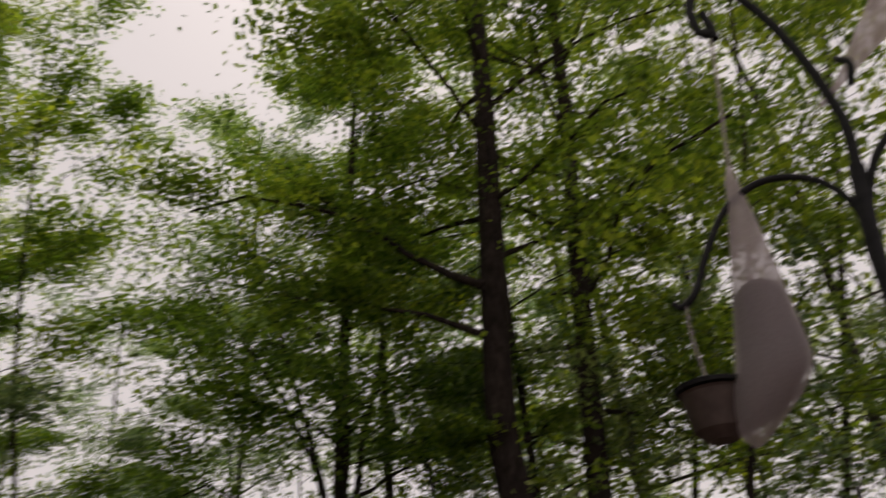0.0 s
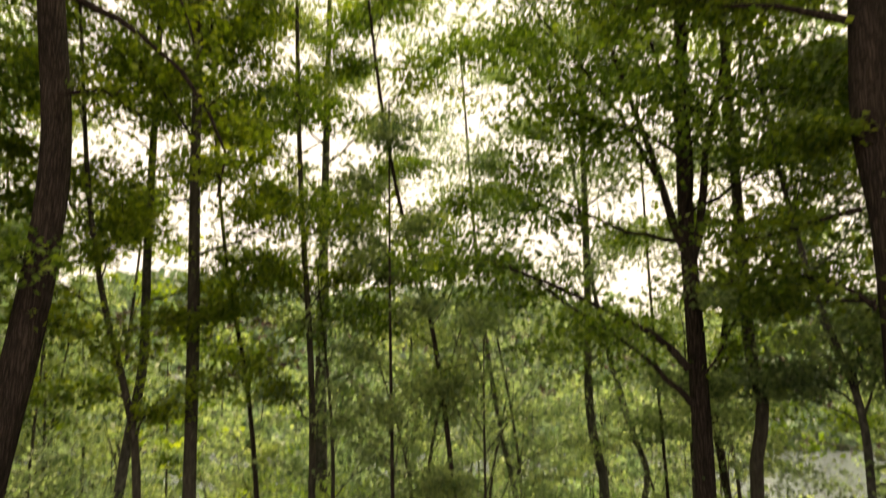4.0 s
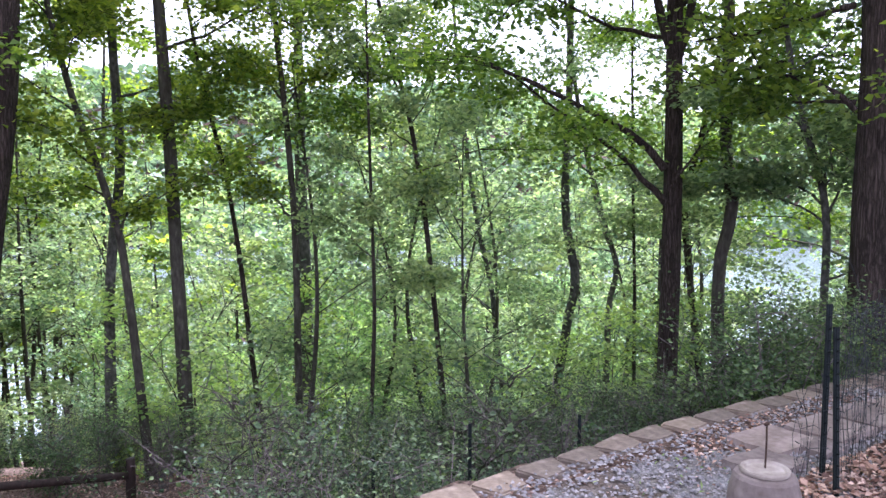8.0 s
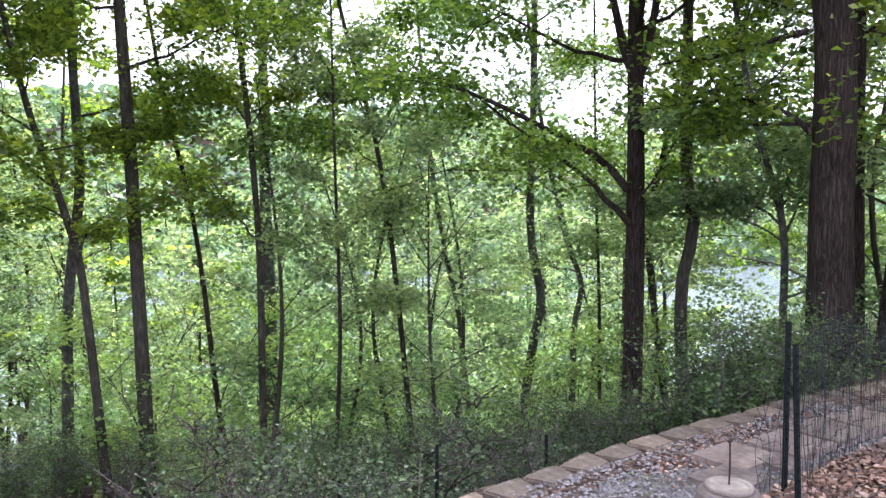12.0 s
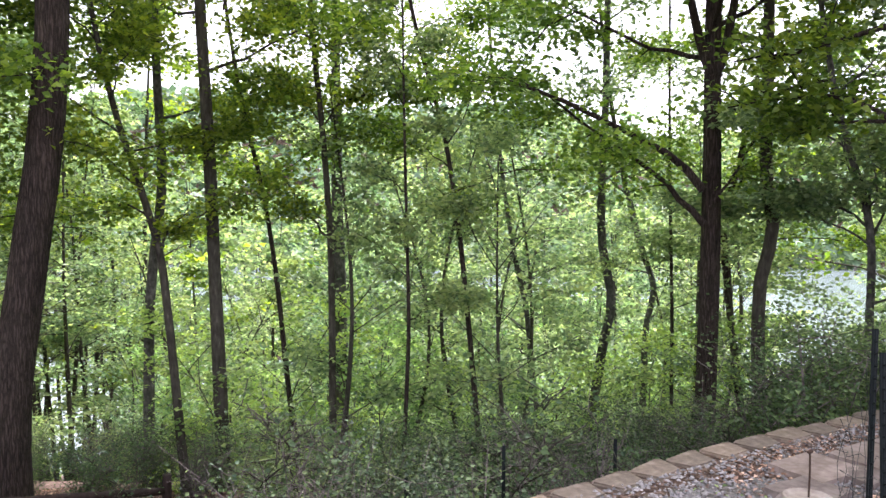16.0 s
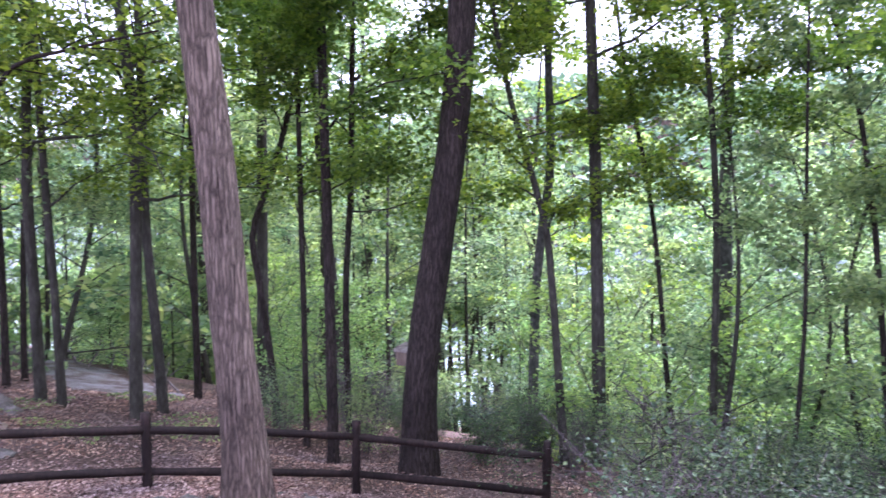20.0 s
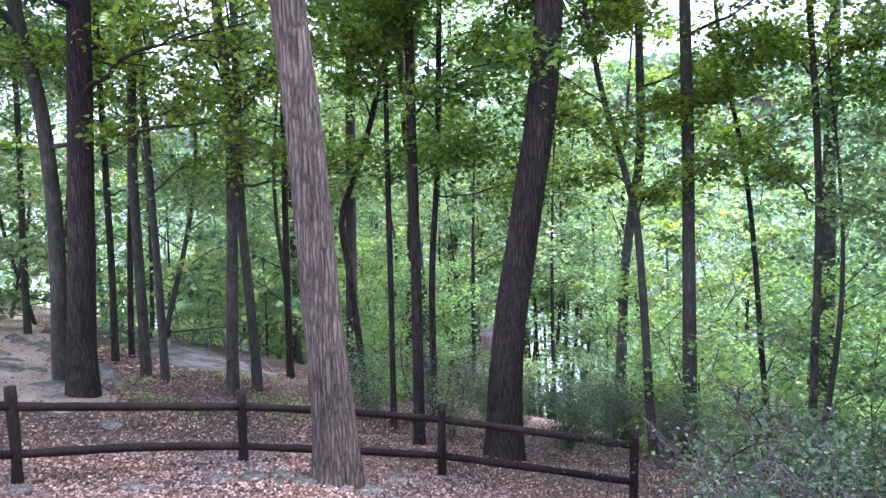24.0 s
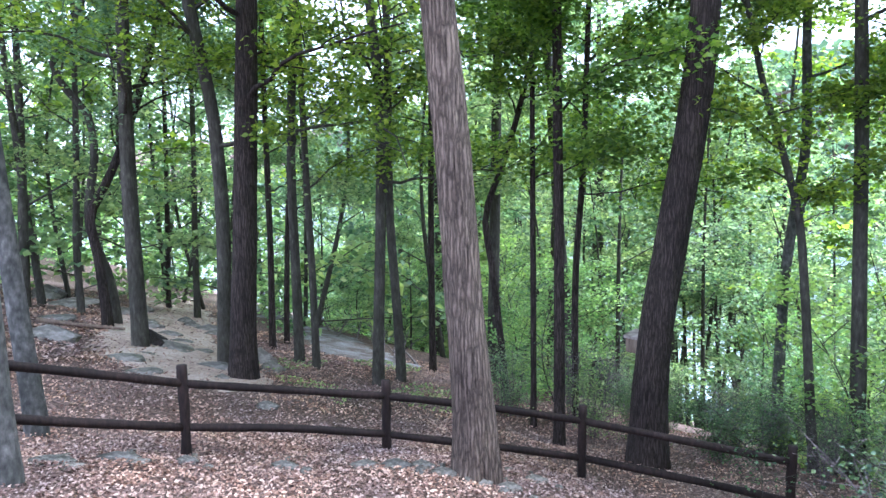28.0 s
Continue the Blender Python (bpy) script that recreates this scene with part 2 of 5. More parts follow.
GRAVEL = two_tone("grey_gravel", [(0.3, (0.09, 0.085, 0.085)), (0.55, (0.24, 0.23, 0.235)), (0.8, (0.45, 0.43, 0.43))], 55, None, 0.95, 80, 1.0, 0.012, 1.6, (0.5, 0.4, 0.33))
PEBBLE = two_tone("gravel_stone", [(0.3, (0.12, 0.115, 0.125)), (0.7, (0.34, 0.32, 0.33))], 30, None, 0.9, 60, 0.3, 0.003, per="island")
BLOCK = two_tone("tan_concrete_block", [(0.3, (0.15, 0.118, 0.1)), (0.55, (0.265, 0.215, 0.185)), (0.8, (0.38, 0.32, 0.28))], 16, None, 0.95, 70, 0.6, 0.006, 3, (0.72, 0.7, 0.66), per="object")
PAVER = two_tone("pinkish_paver", [(0.3, (0.19, 0.15, 0.138)), (0.7, (0.31, 0.255, 0.24))], 20, None, 0.92, 60, 0.4, 0.004, 3, (0.7, 0.68, 0.66), per="object")
CONCRETE = two_tone("weathered_concrete", [(0.3, (0.27, 0.22, 0.2)), (0.7, (0.42, 0.37, 0.34))], 18, None, 0.92, 60, 0.4, 0.004, 4, (0.65, 0.63, 0.6))
ROCK = two_tone("grey_rock", [(0.3, (0.1, 0.092, 0.082)), (0.55, (0.235, 0.216, 0.193)), (0.8, (0.43, 0.4, 0.36))], 7, None, 0.9, 18, 0.8, 0.03, 1.2, (0.6, 0.6, 0.56), per="object")
STEEL_GREEN = two_tone("dark_green_coated_steel", [(0.3, (0.003, 0.005, 0.006)), (0.7, (0.007, 0.011, 0.013))], 40, None, 0.75, 80, 0.2, 0.001)
WIRE = two_tone("dark_wire", [(0.3, (0.01, 0.012, 0.013)), (0.7, (0.035, 0.04, 0.042))], 40, None, 0.6, 80, 0.1, 0.001)
RUST = two_tone("rusty_iron", [(0.3, (0.02, 0.012, 0.01)), (0.7, (0.06, 0.035, 0.027))], 60, None, 0.9, 90, 0.5, 0.001)
BLACK_IRON = two_tone("black_painted_iron", [(0.3, (0.008, 0.008, 0.009)), (0.7, (0.02, 0.02, 0.021))], 40, None, 0.75, 90, 0.2, 0.001)
CEDAR = two_tone("weathered_cedar", [(0.3, (0.12, 0.08, 0.06)), (0.7, (0.25, 0.19, 0.15))], 20, (1, 1, 0.2), 0.9, 50, 0.5, 0.004)
SEED = two_tone("nyjer_seed", [(0.35, (0.02, 0.014, 0.014)), (0.7, (0.08, 0.055, 0.055))], 220, None, 0.8, 260, 0.6, 0.002)
CLAY = two_tone("brown_plastic_pot", [(0.3, (0.045, 0.03, 0.026)), (0.7, (0.085, 0.06, 0.052))], 25, None, 0.7, 60, 0.2, 0.001)

SOCK, sn, sl, sb = material("white_mesh_fabric")
weave = noise_tex(sn, sl, 160, 3)
sr = ramp(sn, [(0.3, (0.45, 0.38, 0.39)), (0.7, (0.62, 0.54, 0.555))])
sl.new(weave.outputs["Fac"], sr.inputs["Fac"])
sl.new(sr.outputs["Color"], sb.inputs["Base Color"])
sb.inputs["Roughness"].default_value = 0.9
st, sm_, stp = sn.new("ShaderNodeBsdfTranslucent"), sn.new("ShaderNodeMixShader"), sn.new("ShaderNodeBsdfTransparent")
st.inputs["Color"].default_value = (0.55, 0.47, 0.485, 1)
sm_.inputs["Fac"].default_value = 0.5
sl.new(sb.outputs["BSDF"], sm_.inputs[1])
sl.new(st.outputs["BSDF"], sm_.inputs[2])
sm2 = sn.new("ShaderNodeMixShader")
sm2.inputs["Fac"].default_value = 0.42
sl.new(sm_.outputs["Shader"], sm2.inputs[1])
sl.new(stp.outputs["BSDF"], sm2.inputs[2])
sl.new(sm2.outputs["Shader"], sn["Material Output"].inputs["Surface"])

WATER, n_, l_, b_ = material("river_water")
b_.inputs["Base Color"].default_value = (0.16, 0.19, 0.2, 1)
b_.inputs["Roughness"].default_value = 0.12
b_.inputs["IOR"].default_value = 1.33
rip = noise_tex(n_, l_, 0.6, 5, stretch=(1, 0.5, 1))
bump(n_, l_, b_, rip.outputs["Fac"], 0.5, 0.25)


# ---------------------------------------------------------------- mesh helpers
def mesh_of(name, verts, faces, mat, smooth=True):
    """A mesh from arrays: verts (n, 3), faces a list of (m, k) index arrays."""
    me = bpy.data.meshes.new(name)
    verts = np.asarray(verts, dtype=np.float32)
    me.vertices.add(len(verts))
    me.vertices.foreach_set("co", verts.ravel())
    loops = np.concatenate([np.asarray(f).ravel() for f in faces]).astype(np.int32)
    sizes = np.concatenate([np.full(len(f), np.asarray(f).shape[1]) for f in faces]).astype(np.int32)
    me.loops.add(len(loops))
    me.loops.foreach_set("vertex_index", loops)
    me.polygons.add(len(sizes))
    me.polygons.foreach_set("loop_start", np.concatenate([[0], np.cumsum(sizes)[:-1]]).astype(np.int32))
    me.polygons.foreach_set("use_smooth", np.full(len(sizes), smooth))
    me.update(calc_edges=True)
    me.materials.append(mat)
    return me


def part(name, me, parent=None, label="", at=None):
    """Links a mesh as one object under a thing or a part."""
    ob = new(name, me)
    if parent is not None:
        ob.parent = parent
    if at is not None:
        ob.matrix_basis = at
    return tagged(ob, label)


def thing(name, m, label, category, group="", kind=""):
    ob = new(name)
    ob.empty_display_size = 0.1
    ob.matrix_basis = m
    return tagged(ob, label, category, group, kind)


def from_bm(name, bm, mat, smooth=False):
    me = bpy.data.meshes.new(name)
    bm.normal_update()
    bm.to_mesh(me)
    bm.free()
    for p in me.polygons:
        p.use_smooth = smooth
    me.materials.append(mat)
    return me


def spline(points, steps):
    """A smooth line through the points."""
    p = np.asarray(points, dtype=float)
    if len(p) == 2:
        return p[0] + np.linspace(0, 1, steps)[:, None] * (p[1] - p[0])
    h = np.linalg.norm(np.diff(p, axis=0), axis=1) + 1e-9
    d = np.diff(p, axis=0) / h[:, None]
    m = np.vstack([d[0], (d[1:] * h[:-1, None] + d[:-1] * h[1:, None]) / (h[:-1] + h[1:])[:, None], d[-1]])
    cum = np.concatenate([[0], np.cumsum(h)])
    s = np.linspace(0, cum[-1], steps)
    i = np.clip(np.searchsorted(cum, s, side="right") - 1, 0, len(h) - 1)
    t = ((s - cum[i]) / h[i])[:, None]
    hh = h[i][:, None]
    return (2 * t ** 3 - 3 * t ** 2 + 1) * p[i] + (t ** 3 - 2 * t ** 2 + t) * hh * m[i] + (3 * t ** 2 - 2 * t ** 3) * p[i + 1] + (t ** 3 - t ** 2) * hh * m[i + 1]


class Soup:
    """Gathers tubes and leaves into one mesh."""

    def __init__(self):
        self.v, self.f, self.n = [], {3: [], 4: []}, 0

    def add(self, verts, faces):
        self.v.append(np.asarray(verts, dtype=float))
        for f in faces:
            f = np.asarray(f)
            if len(f):
                self.f[f.shape[1]].append(f + self.n)
        self.n += len(verts)

    def tube(self, path, radii, segs=6, rough=0.0, rng=None, ridges=0):
        path, radii = np.asarray(path, dtype=float), np.asarray(radii, dtype=float)
        d = np.gradient(path, axis=0)
        d /= np.linalg.norm(d, axis=1)[:, None] + 1e-9
        ref = np.array([1.0, 0, 0]) if abs(d[0, 0]) < 0.8 else np.array([0, 1.0, 0])
        u = np.cross(d, ref)
        u /= np.linalg.norm(u, axis=1)[:, None] + 1e-9
        w = np.cross(d, u)
        a = np.linspace(0, 2 * np.pi, segs, endpoint=False)
        r = np.repeat(radii[:, None], segs, 1)
        if rough and rng is not None:
            k = rng.normal(0, 1, r.shape)
            for _ in range(2):
                k = (k + np.roll(k, 1, 0) + np.roll(k, -1, 0)) / 2.2
            r = r * (1 + rough * k)
        if ridges and rng is not None:
            ph = np.cumsum(rng.normal(0, 0.16, len(path)))[:, None]
            sharp = np.abs(np.sin(a[None] * ridges / 2 + ph + 0.8 * np.sin(np.arange(len(path))[:, None] * 0.5 + a[None] * 3)))
            r = r * (0.965 + 0.05 * sharp)
        v = path[:, None] + r[..., None] * (np.cos(a)[None, :, None] * u[:, None] + np.sin(a)[None, :, None] * w[:, None])
        m = len(path)
        i, j = np.meshgrid(np.arange(m - 1), np.arange(segs), indexing="ij")
        q = np.stack([i * segs + j, i * segs + (j + 1) % segs, (i + 1) * segs + (j + 1) % segs, (i + 1) * segs + j], -1).reshape(-1, 4)
        self.add(v.reshape(-1, 3), [q[:, ::-1]])

    def leaves(self, at, size, rng, droop=0.25, flat=0.55, narrow=0.62):
        """Folded leaf blades at the given places."""
        n = len(at)
        s = size * rng.uniform(0.6, 1.25, n)[:, None]
        yaw = rng.uniform(0, 2 * np.pi, n)
        d = np.stack([np.cos(yaw), np.sin(yaw), rng.normal(-droop, 0.35, n)], 1)
        d /= np.linalg.norm(d, axis=1)[:, None]
        nrm = np.stack([rng.normal(0, flat, n), rng.normal(0, flat, n), np.ones(n)], 1)
        side = np.cross(nrm, d)
        side /= np.linalg.norm(side, axis=1)[:, None]
        up = np.cross(d, side)
        fold = s * rng.uniform(0.05, 0.22, n)[:, None]
        half = s * narrow * 0.5
        base, tip = at - d * s * 0.5, at + d * s * 0.5
        lft, rgt = at + side * half + up * fold - d * s * 0.06, at - side * half + up * fold - d * s * 0.06
        v = np.stack([base, rgt, tip, lft], 1).reshape(-1, 3)
        k = np.arange(n)[:, None] * 4
        self.add(v, [np.concatenate([k + np.array([[0, 1, 2]]), k + np.array([[0, 2, 3]])])])

    def mesh(self, name, mat, smooth=True):
        return mesh_of(name, np.vstack(self.v), [np.vstack(f) for f in self.f.values() if f], mat, smooth)


# ---------------------------------------------------------------- the lie of the land
def step(a, b, x):
    t = np.clip((x - a) / (b - a), 0, 1)
    return t * t * (3 - 2 * t)


EDGE, EDGE_DIR = np.array((1.5, 4.82)), np.array((0.835, 0.55))


def beyond_wall(x, y):
    """Distance past the line of the block wall, negative on the terrace."""
    return -0.55 * (x - EDGE[0]) + 0.835 * (y - EDGE[1])


HUMPS = [(-5.68, 5.34, 0.20), (-9.42, 1.87, -0.27), (-7.88, 9.32, -0.24)]


def ground_z(x, y):
    """The hill: a level terrace, a leafy slope down to the fence, woods falling to the river, and the far bank."""
    x, y = np.asarray(x, dtype=float), np.asarray(y, dtype=float)
    low = -1.85 - 0.22 * (y - 5.3) - 0.16 * np.maximum(0, y - 11) * step(11, 20, y) + 0.28 * np.clip(x, 0, 6) * step(14, 8, y)
    low = np.where(y > 0, low, -0.68 - 0.05 * np.maximum(y, -10))
    low = np.maximum(low, -24.0)
    terrace = low * (1 - step(-5.6, -1.2, x))
    z = np.where(beyond_wall(x, y) < 0.12, np.where(low < 0, terrace, 0.0), low)
    for hx, hy, rise in HUMPS:
        z = z + rise * np.exp(-((x - hx) ** 2 + (y - hy) ** 2) / 1.7)
    z = z + 4.2 * step(1.0, 0.55, np.hypot((x + 4) / 52, (y - 136) / 30))
    far = step(285, 440, y) * 66 + step(440, 900, y) * 10
    return z + far * (1 - 0.15 * np.sin(x * 0.011) + 0.1 * np.sin(x * 0.031 + 1))


def lump_at(x, y):
    """Small unevenness of the floor, less on the terrace."""
    n = noise.noise((x * 0.55, y * 0.55, 0.3)) * 0.09 + noise.noise((x * 1.9, y * 1.9, 2.0)) * 0.035
    return n * 0.25 if beyond_wall(x, y) < 0.2 and x > -2 else n


# ---------------------------------------------------------------- ground, river, terrace
def axis(dense_a, dense_b, pitch, far_a, far_b):
    mid = np.arange(dense_a, dense_b + 1e-6, pitch)
    grow = lambda span: np.array([g for g in np.geomspace(pitch, span, 58)])
    return np.concatenate([dense_a - grow(dense_a - far_a)[::-1], mid, dense_b + grow(far_b - dense_b)])


gx, gy = axis(-15, 6.5, 0.13, -1400, 1400), axis(-3, 12.5, 0.13, -600, 1500)
X, Y = np.meshgrid(gx, gy, indexing="ij")
Z = ground_z(X, Y)
Z = Z + np.array([[lump_at(a, b) for b in gy] for a in gx])
ni, nj = X.shape
ii, jj = np.meshgrid(np.arange(ni - 1), np.arange(nj - 1), indexing="ij")
quads = np.stack([ii * nj + jj, (ii + 1) * nj + jj, (ii + 1) * nj + jj + 1, ii * nj + jj + 1], -1).reshape(-1, 4)
ground = part("ground", mesh_of("ground", np.stack([X, Y, Z], -1).reshape(-1, 3), [quads], SOIL))
tagged(ground, "brown forest floor falling to a river", "ground", kind="structure")


TRAIL = np.array([(-11.2, 5.0), (-13.6, 5.0), (-17.5, 6.2), (-22.0, 8.3), (-27.5, 10.2)])


def on_trail(x, y, half):
    best = np.full(np.shape(x), 1e9)
    for a, b in zip(TRAIL[:-1], TRAIL[1:]):
        t = np.clip(((x - a[0]) * (b[0] - a[0]) + (y - a[1]) * (b[1] - a[1])) / ((b - a) ** 2).sum(), 0, 1)
        best = np.minimum(best, np.hypot(x - a[0] - t * (b[0] - a[0]), y - a[1] - t * (b[1] - a[1])))
    return best < half


def sheet(name, outline, lift, mat, label, pitch=0.16, category="ground", kind="structure", soft_edge=False):
    """A patch of other ground that lies on the hill, with a ragged edge."""
    o = np.array(outline)
    xs, ys = np.arange(o[:, 0].min(), o[:, 0].max() + pitch, pitch), np.arange(o[:, 1].min(), o[:, 1].max() + pitch, pitch)
    keep, idx, v, f = {}, 0, [], []

    def inside(a, b):
        a, b = a + 0.35 * noise.noise((a * 0.9, b * 0.9, 5)), b + 0.35 * noise.noise((a * 0.9, b * 0.9, 9))
        hit, k = False, len(o) - 1
        for i in range(len(o)):
            if (o[i, 1] > b) != (o[k, 1] > b) and a < (o[k, 0] - o[i, 0]) * (b - o[i, 1]) / (o[k, 1] - o[i, 1]) + o[i, 0]:
                hit = not hit
            k = i
        return hit

    def depth_in(a, b):
        wa, wb = a + 0.35 * noise.noise((a * 0.9, b * 0.9, 5)), b + 0.35 * noise.noise((a * 0.9, b * 0.9, 9))
        p, q = o, np.roll(o, -1, 0)
        t = np.clip(((wa - p[:, 0]) * (q - p)[:, 0] + (wb - p[:, 1]) * (q - p)[:, 1]) / ((q - p) ** 2).sum(1), 0, 1)
        return float(np.hypot(wa - p[:, 0] - t * (q - p)[:, 0], wb - p[:, 1] - t * (q - p)[:, 1]).min())

    for i, a in enumerate(xs):
        for j, b in enumerate(ys):
            if inside(a, b):
                n = lump_at(a, b)
                keep[i, j] = len(v)
                v.append((a, b, float(ground_z(a, b)) + n + (lift if not soft_edge else min(lift, -0.05 + 0.22 * depth_in(a, b) + 0.09 * noise.noise((a * 2.7, b * 2.7, 3))))))
    for (i, j), k in keep.items():
        if (i + 1, j) in keep and (i, j + 1) in keep and (i + 1, j + 1) in keep:
            f.append((k, keep[i + 1, j], keep[i + 1, j + 1], keep[i, j + 1]))
    ob = part(name, mesh_of(name, v, [np.array(f)], mat))
    return tagged(ob, label, category, kind=kind)


sheet("gravel_terrace", [(-1.6, 1.6), (-0.6, 3.0), (0.1, 3.55), (1.5, 4.5), (3.6, 5.8), (5.2, 6.4), (5.2, 2.0), (2.4, 1.2)], 0.012, GRAVEL, "grey gravel terrace behind the block edging", 0.09)
sheet("dirt_path", [(-10.4, 4.6), (-11.4, 3.7), (-14.2, 3.6), (-18.4, 4.9), (-22.8, 7.0), (-28, 9.0), (-27.4, 11.4), (-21.4, 9.6), (-16.8, 7.5), (-13.2, 6.5), (-11.0, 6.3)], 0.06, DIRT, "trodden pale pinkish dirt path through the trees", 0.17, "path", soft_edge=True)
sheet("gravel_track", [(-12.8, 9.6), (-16, 9.3), (-22, 11.2), (-30, 13.4), (-30, 16.2), (-20, 13.0), (-13.5, 11.2)], 0.05, GRAVEL, "pale gravel track beyond the trees", 0.22, "path", soft_edge=True)

wv = [(-1400, 45, -22.5), (1400, 45, -22.5), (1400, 520, -22.5), (-1400, 520, -22.5)]
tagged(part("water", mesh_of("water", wv, [np.array([[0, 1, 2, 3]])], WATER)), "wide pale river below the wooded slope", "river", kind="structure")


# ---------------------------------------------------------------- trees
LEAVES = {"bush": (LEAF_BUSH, 0.1), "young": (LEAF_YELLOW, 0.13), "oak": (LEAF_OAK, 0.104), "light": (LEAF_LIGHT, 0.1)}
BARKS = {"mottled_haze": BARK_MOTTLED_HAZE, "dark": BARK_DARK, "pale": BARK_PALE, "grey": BARK_GREY}
DENSITY = 6.2


def crown_of(trunk, radii, rng, start, spread, n, limbs, woods, leaves, leaf_size, slim=False, tufts=()):
    """Grows limbs, twigs and leaf sprays from a trunk line."""
    length = len(trunk) - 1
    lines = [(np.asarray(pts, dtype=float), r) for r, pts in limbs]
    k = int(8 + spread * 3.6)
    for i in range(k):
        s = start + (0.98 - start) * ((i + rng.uniform(0, 0.9)) / k)
        p = trunk[int(s * length)]
        az = i * 2.4 + rng.uniform(-0.5, 0.5)
        L = spread * (1.05 - 0.62 * (s - start) / (1 - start)) * rng.uniform(0.65, 1.15)
        rise = rng.uniform(0.05, 0.75) + 1.5 * ((s - start) / (1 - start)) ** 1.3
        out = np.array([math.cos(az), math.sin(az), 0])
        pts = [p, p + out * L * 0.35 + np.array([0, 0, L * rise * 0.3]), p + out * L * 0.72 + np.array([0, 0, L * rise * 0.52]) + rng.normal(0, 0.08 * L, 3), p + out * L + np.array([0, 0, L * rise * 0.55 - 0.08 * L]) + rng.normal(0, 0.08 * L, 3)]
        lines.append((np.array(pts), min(0.05, max(0.012, radii[int(s * length)] * 0.36))))
    sprays = []
    for pts, r in lines:
        path = spline(pts, 12)
        wood = woods() if callable(woods) else woods
        path[1:-1] += rng.normal(0, 0.02, (10, 3))
        if slim:
            wood.tube(path[[0, 4, 8, 11]], np.linspace(r, r * 0.3, 4), 3)
        else:
            wood.tube(path[[0, 1, 2, 3, 5, 7, 9, 11]], np.linspace(r, r * 0.22, 8), 5 if r < 0.03 else 7)
        L = np.linalg.norm(pts[-1] - pts[0])
        twigs = 4 if slim else 7
        for j in range(twigs):
            s = 0.28 + 0.72 * (j + rng.uniform(0, 0.8)) / twigs
            p = path[min(11, int(s * 11))]
            ahead = path[min(11, int(s * 11) + 1)] - path[max(0, int(s * 11) - 1)]
            a = math.atan2(ahead[1], ahead[0]) + rng.choice([-1, 1]) * rng.uniform(0.35, 1.25)
            ln = rng.uniform(0.4, 0.75) * (0.42 * L + 0.25)
            tip = p + np.array([math.cos(a), math.sin(a), rng.uniform(-0.35, 0.7)]) * ln
            mid = (p + tip) / 2 + rng.normal(0, 0.05, 3) + np.array([0, 0, 0.06])
            tw = spline([p, mid, tip], 5)
            if slim:
                wood.tube(tw[[0, 4]], np.linspace(r * 0.4, 0.006, 2), 3)
            else:
                wood.tube(tw[[0, 1, 2, 4]], np.linspace(r * 0.3, 0.005, 4), 3)
            sprays.append((tw, ln))
    weights = np.array([ln for _, ln in sprays]) * rng.lognormal(0, 0.85, len(sprays))
    counts = np.maximum(6, (n * DENSITY * weights / weights.sum()).astype(int))
    spots = []
    for (tw, ln), c in zip(sprays, counts):
        s = rng.uniform(0.15, 1.1, c)
        base = tw[0] + s[:, None] * (tw[-1] - tw[0])
        off = rng.normal(0, 1, (c, 3)) * np.array([0.24, 0.24, 0.12]) * (0.55 + 0.6 * ln)
        spots.append(base + off)
    for centre, size, count in tufts:
        for _ in range(9):
            mid = np.array(centre) + rng.normal(0, 0.55, 3) * np.array(size)
            spots.append(mid + rng.normal(0, 0.36, (count // 9, 3)) * np.array(size) * np.array([1, 1, 0.6]))
    leaves.leaves(np.vstack(spots), leaf_size, rng, 0.3, 0.85, 0.8)


def tree(base, via, r, leaf="oak", n=2000, start=0.4, spread=2.5, limbs=(), base_r=1.2, bark="dark", seed=1, label="", fine=False, tufts=()):
    rng = np.random.default_rng(seed)
    steps = 120 if fine else 44
    path = spline([(0, 0, -0.25), (0, 0, 0)] + list(via) if via[0][2] > 0.4 else [(0, 0, -0.25)] + list(via), steps)
    s = np.linspace(0, 1, steps)
    h = path[:, 2]
    radii = r * (1.04 - 0.8 * s ** 1.1) * (1 + (base_r - 1) * np.exp(-np.maximum(h, 0) / (2.2 * r + 0.12)))
    mat, size = LEAVES[leaf]
    ob = thing("tree", pose(*base), label or {"oak": "tall dark-barked hardwood with a leafy dark green crown", "light": "slender tree with pale yellow-green leaves"}[leaf], "tree", "woodland trees")
    wood, crown, boughs = Soup(), Soup(), []

    def bough():
        boughs.append(Soup())
        return boughs[-1]

    wood.tube(path, radii, 40 if fine else 14, 0.02 if fine else 0.03, rng, 22 if fine else 0)
    crown_of(path, radii, rng, start, spread, n, limbs, bough, crown, size, tufts=tufts)
    part("trunk", wood.mesh("trunk", BARKS[bark]), ob)
    for b in boughs:
        part("limb", b.mesh("limb", BARKS[bark]), ob)
    part("crown", crown.mesh("crown", mat, False), ob)
    return ob


